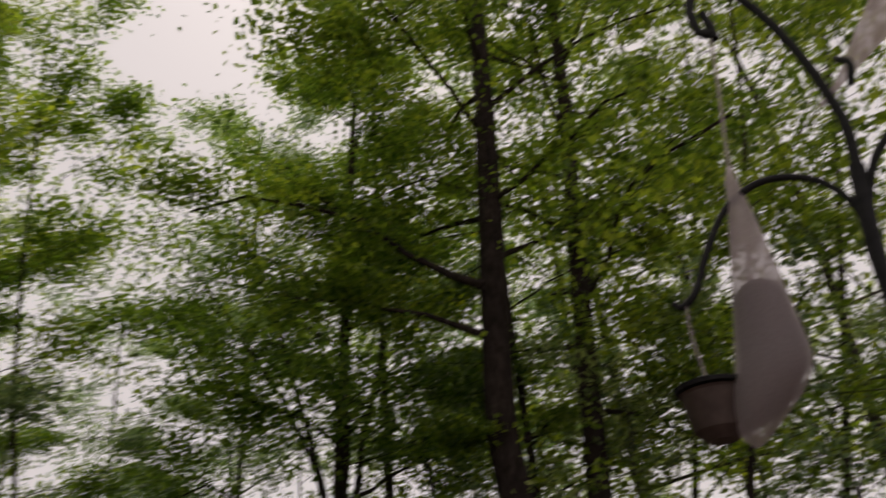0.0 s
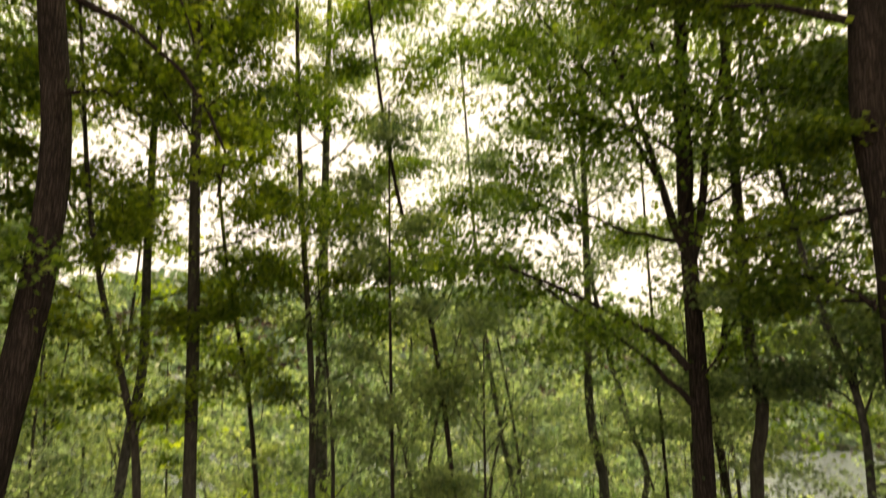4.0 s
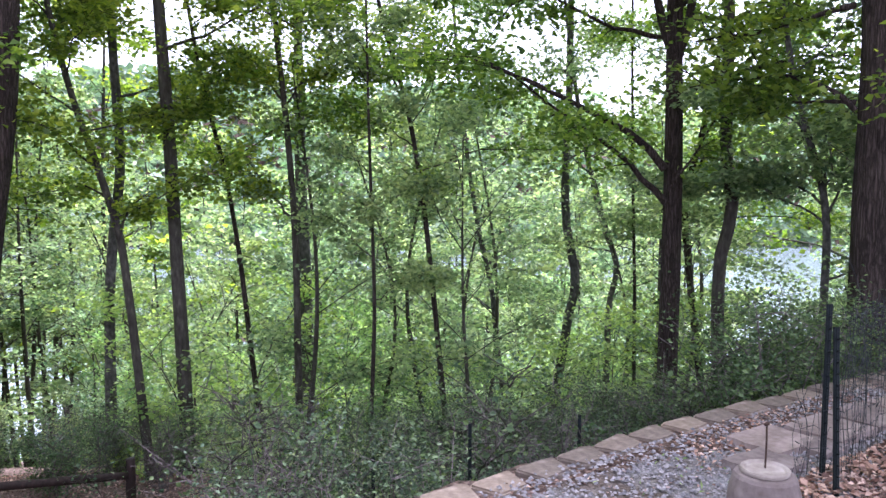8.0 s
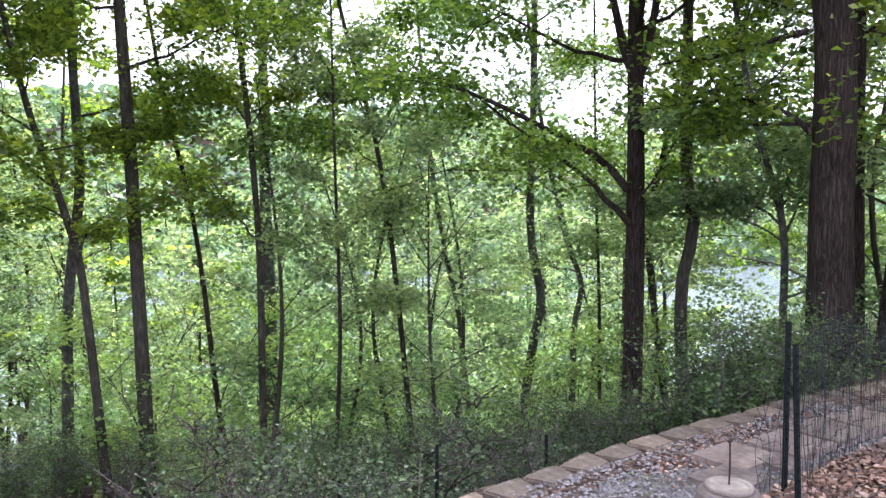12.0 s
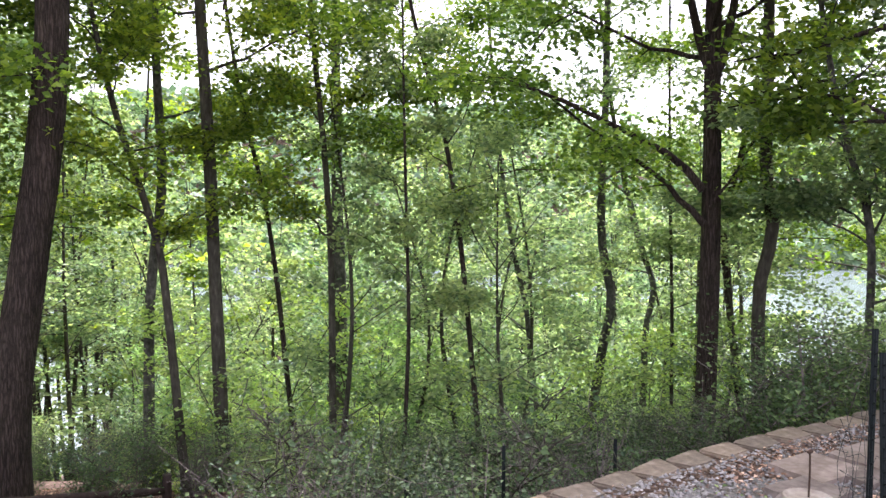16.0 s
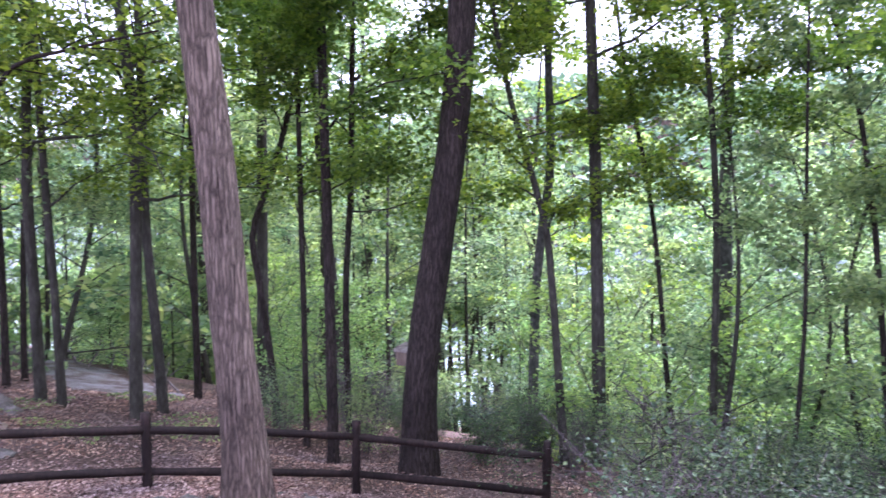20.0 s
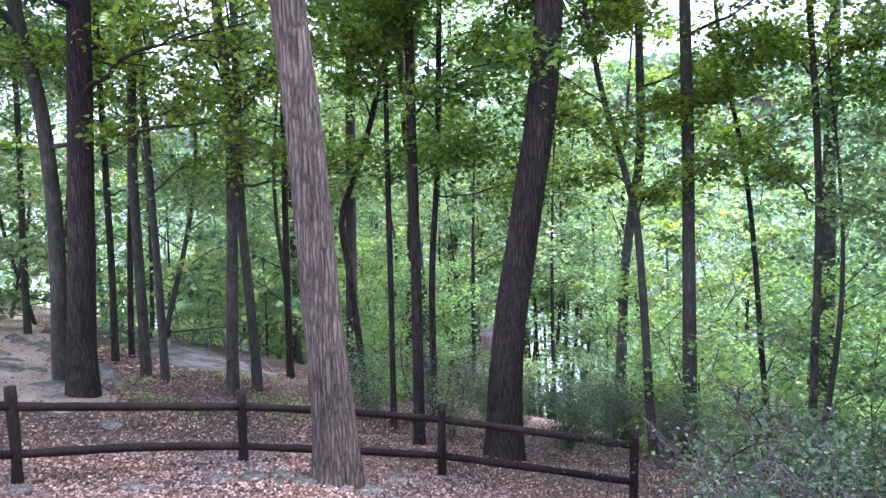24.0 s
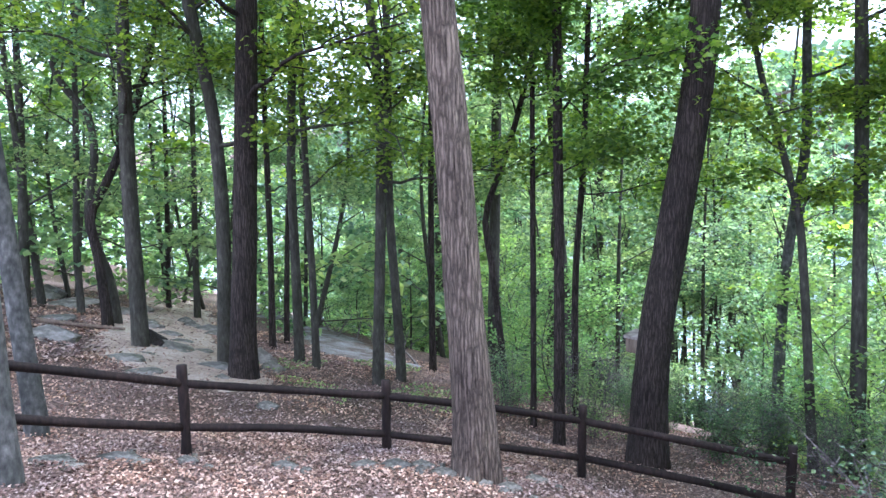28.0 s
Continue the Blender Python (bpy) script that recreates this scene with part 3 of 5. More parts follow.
tree((-6.07, 9.17, -2.74), [(0.06, 0.04, 1.94), (0.23, 0.15, 3.39), (0.44, 0.27, 5.05), (0.57, 0.35, 7.07), (0.29, 0.18, 10.67), (0.23, 0.15, 12.72), (0.10, 0.07, 23.43)], 0.243, leaf='oak', n=3200, start=0.5, spread=4.25, bark='dark', fine=True, base_r=1.35, label='leaning tree with dark furrowed bark behind the fence', limbs=[(0.070, [(0.63, -0.08, 11.65), (1.16, 0.22, 11.94), (1.91, 0.57, 12.00), (2.54, 0.82, 11.80)]), (0.060, [(0.99, -0.33, 9.42), (1.70, 0.04, 9.09), (2.22, 0.27, 8.68), (2.68, 0.45, 7.99), (2.83, 0.50, 7.60), (2.76, 0.48, 6.89)]), (0.045, [(0.73, -0.01, 8.23), (1.21, 0.25, 8.30), (1.67, 0.47, 8.05)]), (0.050, [(0.86, -0.17, 10.72), (1.44, 0.14, 10.39), (1.99, 0.39, 10.01), (2.32, 0.53, 9.06)])], seed=1)
tree((-5.68, 5.34, -1.66), [(-0.09, -0.09, 2.01), (-0.16, -0.17, 3.61), (-0.25, -0.27, 5.04), (-0.6, -0.66, 20.11)], 0.208, leaf='oak', n=2250, start=0.38, spread=4.25, bark='pale', fine=True, base_r=1.35, label='tall tree with pale flaky bark by the fence', seed=2)
tree((4.92, 8.36, -1.17), [(-0.01, 0.01, 0.68), (-0.04, 0.03, 2.41), (-0.07, 0.04, 4.96), (-0.11, 0.06, 5.35), (-0.04, 0.02, 7.54), (0.08, -0.05, 9.49), (0.48, -0.28, 22.98)], 0.246, leaf='oak', n=6400, start=0.36, spread=4.96, bark='dark', fine=True, base_r=1.35, label='massive dark-barked tree beyond the block wall', limbs=[(0.075, [(-0.30, -0.17, 7.77), (-1.07, 0.22, 8.27), (-1.83, 0.52, 9.04), (-2.90, 0.82, 9.36), (-3.73, 0.96, 9.34), (-4.24, 1.01, 9.04)]), (0.060, [(-0.37, -0.14, 7.01), (-1.07, 0.21, 7.38), (-2.27, 0.66, 7.69), (-3.13, 0.87, 7.81)]), (0.035, [(-0.35, -0.03, 3.63), (-0.73, 0.17, 3.97), (-1.32, 0.43, 4.04), (-1.97, 0.67, 3.97)]), (0.040, [(-0.39, -0.01, 4.77), (-0.81, 0.20, 4.66), (-1.34, 0.44, 4.54), (-1.92, 0.65, 4.50)]), (0.030, [(-0.30, 0.06, 3.73), (-0.73, 0.28, 3.76), (-1.27, 0.52, 3.62)]), (0.040, [(-0.32, -0.05, 5.59), (-0.78, 0.19, 5.78)]), (0.050, [(0.06, -0.15, 5.57), (0.22, -0.25, 5.62), (0.42, -0.38, 5.89)])], seed=3)
tree((5.92, 8.81, -0.93), [(0.33, -0.24, 4.70), (0.49, -0.36, 7.01), (0.62, -0.47, 8.78), (0.81, -0.62, 11.37), (1.17, -0.91, 21.62)], 0.192, leaf='oak', n=3500, start=0.28, spread=4.25, bark='dark', seed=4)
tree((-7.11, 1.14, -0.94), [(-0.01, -0.03, 1.24), (-0.01, -0.07, 2.65), (-0.04, -0.26, 18.27)], 0.110, leaf='oak', n=1200, start=0.37, spread=3.54, bark='mottled_haze', fine=True, base_r=1.35, seed=5)
tree((-9.42, 1.87, -1.36), [(-0.02, -0.08, 1.16), (-0.03, -0.15, 2.14), (-0.04, -0.21, 2.96), (-0.13, -0.70, 17.57)], 0.118, leaf='oak', n=1500, start=0.31, spread=3.07, bark='mottled_haze', seed=6)
tree((-11.75, 5.56, -1.91), [(0.05, 0.10, 2.66), (0.12, 0.25, 6.39), (0.28, 0.58, 22.60)], 0.208, leaf='oak', n=2400, start=0.21, spread=3.78, base_r=1.3, bark='dark', fine=True, label='thick straight dark trunk beside the dirt path', seed=7)
tree((-12.97, 5.78, -1.96), [(0.02, 0.04, 3.37), (-0.03, -0.06, 4.89), (-0.11, -0.26, 6.07), (-0.61, -1.42, 20.41)], 0.133, leaf='oak', n=1950, start=0.22, spread=3.78, bark='grey', limbs=[(0.050, [(-0.09, -0.21, 6.02), (-0.27, -0.64, 6.24), (-0.50, -1.28, 6.39)])], seed=8)
tree((-14.63, 4.80, -1.74), [(-0.01, -0.05, 2.95), (-0.00, -0.01, 6.61), (0.02, 0.07, 20.19)], 0.150, leaf='oak', n=1950, start=0.22, spread=3.54, bark='grey', seed=9)
tree((-17.30, 4.99, -1.78), [(-0.04, -0.12, 1.68), (-0.06, -0.21, 2.56), (0.02, 0.06, 3.11), (0.73, 2.59, 13.51)], 0.111, leaf='light', n=1600, start=0.31, spread=2.83, bark='dark', seed=10)
tree((-17.72, 5.32, -1.86), [(-0.03, -0.09, 1.05), (-0.13, -0.44, 2.36), (-0.08, -0.26, 4.25), (-0.10, -0.34, 4.81), (-0.22, -0.79, 5.47), (-0.26, -0.96, 5.88), (-0.18, -0.65, 6.50), (0.23, 0.98, 13.03)], 0.107, leaf='light', n=1200, start=0.43, spread=2.6, bark='grey', label='slender tree with a snaking bare stem', seed=11)
tree((-19.37, 4.99, -1.78), [(-0.00, -0.02, 1.52), (0.02, 0.08, 3.56), (0.11, 0.41, 16.87)], 0.086, leaf='light', n=1600, start=0.19, spread=2.83, bark='grey', seed=12)
tree((-20.54, 4.39, -1.66), [(-0.02, -0.09, 1.21), (-0.05, -0.23, 2.90), (-0.16, -0.80, 16.75)], 0.091, leaf='light', n=1600, start=0.22, spread=2.83, bark='grey', seed=13)
tree((-20.37, 8.30, -2.51), [(0.01, 0.02, 1.89), (0.03, 0.08, 4.59), (0.09, 0.21, 18.72)], 0.087, leaf='light', n=1600, start=0.19, spread=2.83, bark='grey', seed=14)
tree((-22.52, 8.29, -2.51), [(0.03, 0.07, 2.58), (0.10, 0.28, 17.60)], 0.078, leaf='light', n=1500, start=0.15, spread=2.83, bark='dark', seed=15)
tree((-13.93, 7.88, -2.42), [(-0.01, -0.02, 2.34), (-0.02, -0.04, 4.13), (0.04, 0.07, 7.02), (0.17, 0.31, 19.75)], 0.104, leaf='oak', n=1650, start=0.22, spread=3.07, bark='grey', seed=16)
tree((-13.06, 7.78, -2.39), [(-0.02, -0.04, 2.39), (-0.05, -0.09, 4.21), (-0.08, -0.13, 6.31), (-0.14, -0.25, 18.60)], 0.077, leaf='oak', n=1500, start=0.22, spread=3.07, bark='grey', seed=17)
tree((-15.96, 8.32, -2.51), [(0.01, 0.02, 2.24), (0.00, 0.01, 4.89), (-0.01, -0.02, 18.72)], 0.078, leaf='light', n=1800, start=0.19, spread=2.83, bark='dark', seed=18)
tree((-16.68, 9.10, -2.68), [(0.04, 0.07, 2.43), (0.11, 0.19, 5.11), (0.28, 0.51, 18.89)], 0.069, leaf='light', n=1600, start=0.19, spread=2.83, bark='dark', seed=19)
tree((-11.71, 8.37, -2.53), [(0.06, 0.08, 3.13), (0.08, 0.11, 5.50), (-0.01, -0.01, 7.17), (-0.33, -0.46, 19.86)], 0.114, leaf='oak', n=1950, start=0.22, spread=3.3, bark='grey', limbs=[(0.050, [(0.10, 0.14, 5.41), (0.33, 0.44, 5.81), (0.60, 0.78, 6.18)]), (0.060, [(0.02, 0.20, 5.29), (0.12, 0.33, 6.25), (0.20, 0.43, 7.40)])], seed=20)
tree((-12.08, 9.22, -2.71), [(-0.05, -0.07, 1.85), (-0.11, -0.14, 3.37), (-0.11, -0.14, 5.53), (-0.12, -0.16, 18.92)], 0.099, leaf='oak', n=1500, start=0.25, spread=2.83, bark='grey', seed=21)
tree((-13.05, 10.89, -3.08), [(0.00, 0.00, 3.47), (0.02, 0.02, 6.03), (0.05, 0.05, 18.17)], 0.080, leaf='light', n=1600, start=0.22, spread=2.83, bark='dark', seed=22)
tree((-10.16, 10.35, -2.96), [(-0.17, -0.17, 2.64), (-0.26, -0.26, 3.75), (-0.02, -0.02, 4.73), (1.16, 1.17, 14.69)], 0.073, leaf='oak', n=1500, start=0.31, spread=2.6, bark='dark', seed=23)
tree((-8.87, 9.77, -2.95), [(-0.01, -0.01, 3.11), (-0.02, -0.02, 5.10), (-0.05, -0.05, 18.04)], 0.057, leaf='oak', n=1900, start=0.24, spread=2.6, bark='dark', seed=24)
tree((-7.88, 9.32, -2.97), [(-0.02, -0.02, 3.71), (-0.06, -0.05, 6.85), (-0.15, -0.13, 20.30)], 0.092, leaf='oak', n=3000, start=0.27, spread=2.3, bark='dark', limbs=[(0.050, [(-0.04, -0.04, 6.76), (-0.13, -0.11, 7.02), (-0.22, -0.19, 7.38)])], seed=25)
tree((-8.81, 10.88, -3.11), [(0.00, 0.00, 3.19), (0.07, 0.06, 4.55), (0.12, 0.10, 6.79), (0.25, 0.20, 19.32)], 0.066, leaf='oak', n=2000, start=0.22, spread=2.83, bark='dark', limbs=[(0.030, [(0.12, 0.10, 6.69), (0.53, 0.41, 7.07), (1.00, 0.74, 7.43), (1.24, 0.90, 7.70)])], seed=26)
# some farther stems take the paler mottled bark as painted distance haze
tree((-6.50, 14.18, -3.96), [(0.04, 0.02, 2.17), (0.07, 0.03, 3.50), (0.15, 0.07, 4.48), (0.31, 0.14, 5.89), (0.27, 0.12, 8.01), (0.14, 0.06, 21.29)], 0.107, leaf='oak', n=3600, start=0.36, spread=3.3, bark='mottled_haze', seed=27)
tree((-5.03, 12.42, -3.42), [(-0.07, -0.03, 0.98), (-0.22, -0.09, 3.05), (-0.35, -0.15, 4.34), (-0.54, -0.23, 5.13), (-0.87, -0.39, 6.39), (-1.65, -0.76, 12.35)], 0.082, leaf='oak', n=2600, start=0.36, spread=2.6, bark='grey', label='thin tree crossing its neighbour in a narrow fork', limbs=[(0.030, [(-0.32, -0.14, 4.29), (-0.17, -0.07, 4.62), (0.12, 0.05, 4.94)])], tufts=[((-0.6, -0.5, 5.9), (0.95, 0.7, 0.5), 600)], seed=28)
tree((-4.58, 13.02, -3.59), [(-0.03, -0.01, 1.42), (-0.10, -0.03, 4.01), (-0.16, -0.06, 6.17), (-0.25, -0.09, 8.35), (-0.53, -0.19, 22.04)], 0.125, leaf='oak', n=4000, start=0.36, spread=3.54, bark='grey', seed=29)
tree((-3.57, 14.57, -4.07), [(-0.20, -0.06, 2.07), (-0.48, -0.13, 4.91), (-0.66, -0.18, 6.11), (-0.84, -0.23, 6.91), (-1.83, -0.53, 15.80)], 0.054, leaf='oak', n=2200, start=0.38, spread=2.6, bark='dark', seed=30)
tree((-2.83, 14.32, -4.00), [(-0.01, -0.00, 2.05), (-0.03, -0.01, 4.84), (-0.14, -0.03, 6.68), (-0.30, -0.06, 8.46), (-0.80, -0.17, 20.21)], 0.073, leaf='oak', n=4600, start=0.36, spread=3.54, bark='grey', limbs=[(0.030, [(-0.09, -0.02, 5.01), (-0.55, -0.12, 5.60), (-1.04, -0.24, 6.35)]), (0.030, [(-0.22, -0.04, 7.21), (-0.51, -0.11, 7.62), (-0.90, -0.21, 8.12)]), (0.025, [(-0.17, -0.03, 7.10), (0.31, 0.06, 7.85), (0.74, 0.13, 8.39)])], seed=31)
tree((-3.15, 17.22, -5.24), [(-0.04, -0.01, 2.52), (-0.07, -0.01, 4.60), (-0.12, -0.02, 6.83), (-0.13, -0.03, 8.51), (-0.16, -0.03, 18.09)], 0.170, leaf='light', n=2200, start=0.42, spread=2.83, base_r=1.5, bark='mottled_haze', label='old broken trunk with a flared base', seed=32)
tree((0.13, 13.60, -3.76), [(-0.16, -0.00, 1.78), (-0.33, -0.00, 3.60), (-0.53, -0.01, 5.37), (-0.78, -0.02, 6.79), (-1.08, -0.03, 7.84), (-2.49, -0.12, 17.73)], 0.054, leaf='oak', n=3600, start=0.32, spread=3.3, bark='dark', limbs=[(0.020, [(-0.81, -0.02, 6.94), (-1.18, -0.04, 7.39), (-1.58, -0.08, 7.68)]), (0.015, [(-0.46, -0.01, 5.01), (-0.27, -0.00, 5.37), (-0.33, -0.00, 5.78)])], seed=33)
tree((-1.27, 12.54, -3.46), [(0.06, 0.01, 1.80), (0.10, 0.01, 2.86), (0.08, 0.01, 4.22), (0.05, 0.00, 5.36), (-0.03, -0.00, 10.15)], 0.041, leaf='light', n=900, start=0.3, spread=1.3, bark='dark', seed=34)
tree((1.80, 18.92, -6.08), [(-0.40, 0.03, 3.56), (-0.58, 0.04, 5.21), (-0.85, 0.06, 6.37), (-1.07, 0.07, 7.67), (-1.84, 0.10, 16.69)], 0.082, leaf='light', n=1600, start=0.22, spread=2.83, bark='mottled_haze', limbs=[(0.050, [(-0.55, 0.04, 5.24), (-0.41, 0.03, 5.94), (-0.34, 0.02, 6.66)]), (0.030, [(-0.52, 0.04, 3.88), (-0.98, 0.06, 4.10), (-1.71, 0.08, 3.72)])], seed=35)
tree((2.37, 16.84, -5.03), [(0.37, -0.06, 2.82), (0.49, -0.08, 3.67), (0.63, -0.11, 4.35), (0.42, -0.07, 5.74), (0.44, -0.07, 8.88), (0.47, -0.08, 21.24)], 0.111, leaf='light', n=3600, start=0.36, spread=3.54, bark='mottled_haze', seed=36)
tree((3.84, 17.59, -5.41), [(0.10, -0.02, 2.67), (0.17, -0.04, 4.46), (0.29, -0.07, 5.00), (-0.03, 0.01, 6.07), (-1.55, 0.35, 16.02)], 0.085, leaf='light', n=1400, start=0.28, spread=2.6, bark='mottled_haze', seed=37)
tree((4.10, 15.47, -4.45), [(-0.05, 0.01, 2.17), (-0.08, 0.02, 4.04), (-0.15, 0.04, 6.05), (-0.31, 0.08, 16.18)], 0.040, leaf='light', n=1300, start=0.25, spread=2.36, bark='dark', seed=38)
tree((3.63, 11.86, -3.00), [(0.01, -0.00, 1.31), (0.02, -0.01, 3.53), (0.02, -0.01, 4.88), (-0.01, 0.00, 7.50), (0.10, 0.03, 10.5), (0.55, 0.1, 19.0)], 0.166, leaf='oak', n=4600, tufts=[((-0.25, -1.1, 8.5), (1.5, 0.8, 0.8), 1300)], start=0.33, spread=4.25, bark='dark', label='spreading tree with long low limbs', limbs=[(0.060, [(-0.12, -0.17, 4.33), (-0.42, -0.09, 4.65), (-0.89, 0.03, 5.15), (-1.59, 0.17, 5.65), (-2.44, 0.29, 6.33)]), (0.070, [(-0.21, -0.35, 4.87), (-0.78, -0.20, 5.47), (-1.46, -0.05, 5.89), (-2.60, 0.10, 6.39), (-3.18, 0.14, 6.59), (-3.85, 0.14, 6.79)]), (0.080, [(-0.05, -0.09, 6.62), (-0.24, -0.03, 7.24), (-0.43, 0.02, 8.02), (-1.1, 0.15, 10.4), (-2.0, 0.3, 12.9)]), (0.045, [(-0.4, 0.0, 7.9), (-1.2, 0.3, 9.6), (-2.6, 0.5, 11.6), (-3.5, 0.6, 13.2)]), (0.045, [(0.0, 0.0, 8.6), (-0.35, 0.3, 10.6), (-0.9, 0.6, 13.6)]), (0.080, [(-0.00, 0.00, 6.46), (0.15, -0.05, 7.15), (0.28, -0.09, 7.99), (0.9, -0.2, 10.6), (1.5, -0.3, 13.4)]), (0.030, [(-0.11, -0.39, 4.61), (0.27, -0.51, 5.21), (0.62, -0.64, 5.87)])], seed=39)
tree((5.38, 14.54, -4.11), [(-0.26, 0.09, 2.16), (-0.48, 0.16, 4.03), (-0.58, 0.20, 5.49), (-0.35, 0.12, 6.59), (0.62, -0.20, 15.84)], 0.078, leaf='oak', n=2600, start=0.34, spread=2.6, bark='dark', limbs=[(0.040, [(-0.56, 0.19, 5.55), (-0.38, 0.13, 6.05), (-0.15, 0.05, 6.75)])], seed=40)
tree((4.69, 12.34, -3.17), [(-0.04, 0.01, 1.74), (-0.07, 0.03, 3.18), (-0.04, 0.01, 3.75), (0.11, -0.04, 4.39), (-0.00, 0.00, 5.06), (-0.03, 0.01, 6.44), (-0.04, 0.02, 7.80), (-0.08, 0.03, 20.50)], 0.114, leaf='oak', n=3900, start=0.36, spread=3.3, bark='grey', label='tree with a sharp bend in its trunk', seed=41)
tree((5.83, 11.17, -2.41), [(-0.04, 0.02, 2.23), (-0.06, 0.03, 3.60), (-0.12, 0.06, 4.03), (-0.32, 0.16, 4.79), (-1.23, 0.62, 11.90)], 0.068, leaf='light', n=2400, start=0.22, spread=2.36, bark='mottled_haze', limbs=[(0.030, [(-0.06, 0.03, 3.56), (0.11, -0.06, 4.11), (0.19, -0.10, 4.61)]), (0.025, [(-0.09, 0.05, 3.73), (-0.50, 0.25, 4.11), (-1.18, 0.54, 4.55)]), (0.030, [(-0.10, 0.05, 3.94), (-0.10, 0.05, 4.53), (-0.06, 0.03, 5.20)])], seed=42)
tree((6.11, 9.74, -1.50), [(-0.02, 0.01, 1.45), (-0.06, 0.03, 3.43), (-0.08, 0.05, 4.92), (-0.19, 0.12, 19.95)], 0.083, leaf='oak', n=2000, start=0.25, spread=3.54, bark='dark', seed=43)
tree((6.29, 7.22, 0.00), [(0.58, -0.66, 3.31), (1.05, -1.18, 5.92), (1.49, -1.77, 8.98), (2.02, -2.46, 16.21)], 0.045, leaf='oak', n=1700, start=0.07, spread=3.54, bark='dark', seed=44)
tree((9.23, 8.57, 0.00), [(0.64, -0.90, 3.62), (1.21, -1.69, 6.81), (1.74, -2.57, 10.46), (2.32, -3.53, 18.45)], 0.068, leaf='oak', n=1700, start=0.07, spread=4.01, bark='dark', seed=45)
tree((6.67, 5.45, 0.00), [(0.53, -0.94, 2.83), (0.90, -1.59, 4.80), (1.20, -2.26, 6.97), (1.85, -3.67, 16.21)], 0.049, leaf='oak', n=1700, start=0.07, spread=3.54, bark='dark', seed=46)
tree((9.27, 12.61, -2.52), [(1.23, -1.22, 7.02), (2.00, -1.98, 11.44), (2.77, -2.86, 16.70), (3.25, -3.40, 23.21)], 0.078, leaf='oak', n=1700, start=0.09, spread=4.01, bark='dark', seed=47)


# woods farther down the slope: a few kinds of tree, each standing in many places
def wood_kind(seed, height, r, spread, n, leaf, size, start):
    rng = np.random.default_rng(seed)
    lean = rng.normal(0, 0.35, (2, 2))
    path = spline([(0, 0, -0.6), (lean[0, 0], lean[0, 1], height * 0.45), (lean[1, 0], lean[1, 1], height)], 22)
    radii = r * (1.05 - 0.9 * np.linspace(0, 1, 22))
    wood, crown = Soup(), Soup()
    wood.tube(path, radii, 7, 0.03, rng)
    crown_of(path, radii, rng, start, spread, int(n * 0.8), (), wood, crown, size * 1.11, True)
    return wood.mesh("slope_trunk", BARK_GREY), crown.mesh("slope_crown", LEAVES[leaf][0], False)


DENSITY = 1.0
# kinds 0 to 2 stand near, 3 to 5 farther down, 6 and 7 are tall, 8 to 10 far off
KINDS = [wood_kind(101, 8, 0.06, 2.4, 4600, "light", 0.095, 0.12), wood_kind(103, 5.5, 0.045, 2.0, 3800, "light", 0.09, 0.06), wood_kind(105, 3.6, 0.03, 1.5, 2500, "light", 0.08, 0.05),
         wood_kind(102, 12, 0.09, 3.0, 2125, "light", 0.2, 0.16), wood_kind(108, 9, 0.07, 2.8, 1870, "light", 0.19, 0.1), wood_kind(104, 14, 0.11, 3.2, 2040, "oak", 0.2, 0.22),
         wood_kind(106, 24, 0.15, 4.2, 5100, "light", 0.19, 0.24), wood_kind(107, 27, 0.16, 4.4, 5100, "oak", 0.19, 0.26),
         wood_kind(109, 10, 0.08, 3.2, 1700, "light", 0.28, 0.1), wood_kind(110, 14, 0.1, 3.4, 1955, "light", 0.3, 0.14), wood_kind(111, 25, 0.15, 4.6, 3200, "light", 0.31, 0.2),
         wood_kind(112, 23, 0.13, 5.2, 3600, "light", 0.35, 0.06), wood_kind(113, 3.2, 0.025, 1.7, 2900, "young", 0.09, 0.04),
         wood_kind(114, 27, 0.15, 4.8, 4600, "light", 0.2, 0.48), wood_kind(115, 24, 0.14, 4.6, 4600, "light", 0.2, 0.33)]
rng = np.random.default_rng(7)


def slope_tree(x, y, k, sc):
    ob = thing("slope_tree", pose(x, y, float(ground_z(x, y)), 0, 0, rng.uniform(0, 360)) @ Matrix.Scale(sc, 4), "thin-stemmed tree with bright green leaves on the slope" if k not in (6, 7, 10, 11, 13, 14) else "tall forest tree with a high leafy crown", "tree", "trees on the slope")
    part("trunk", KINDS[k][0], ob)
    part("crown", KINDS[k][1], ob)


def open_view(x, y, wide=0.0):
    """The two gaps through which the water shows."""
    az = math.degrees(math.atan2(x, y))
    m = math.degrees(wide / math.hypot(x, y))
    return 20.6 - m < az < 26.8 + m or (-31.6 - m < az < -28.6 + m and y > 11)


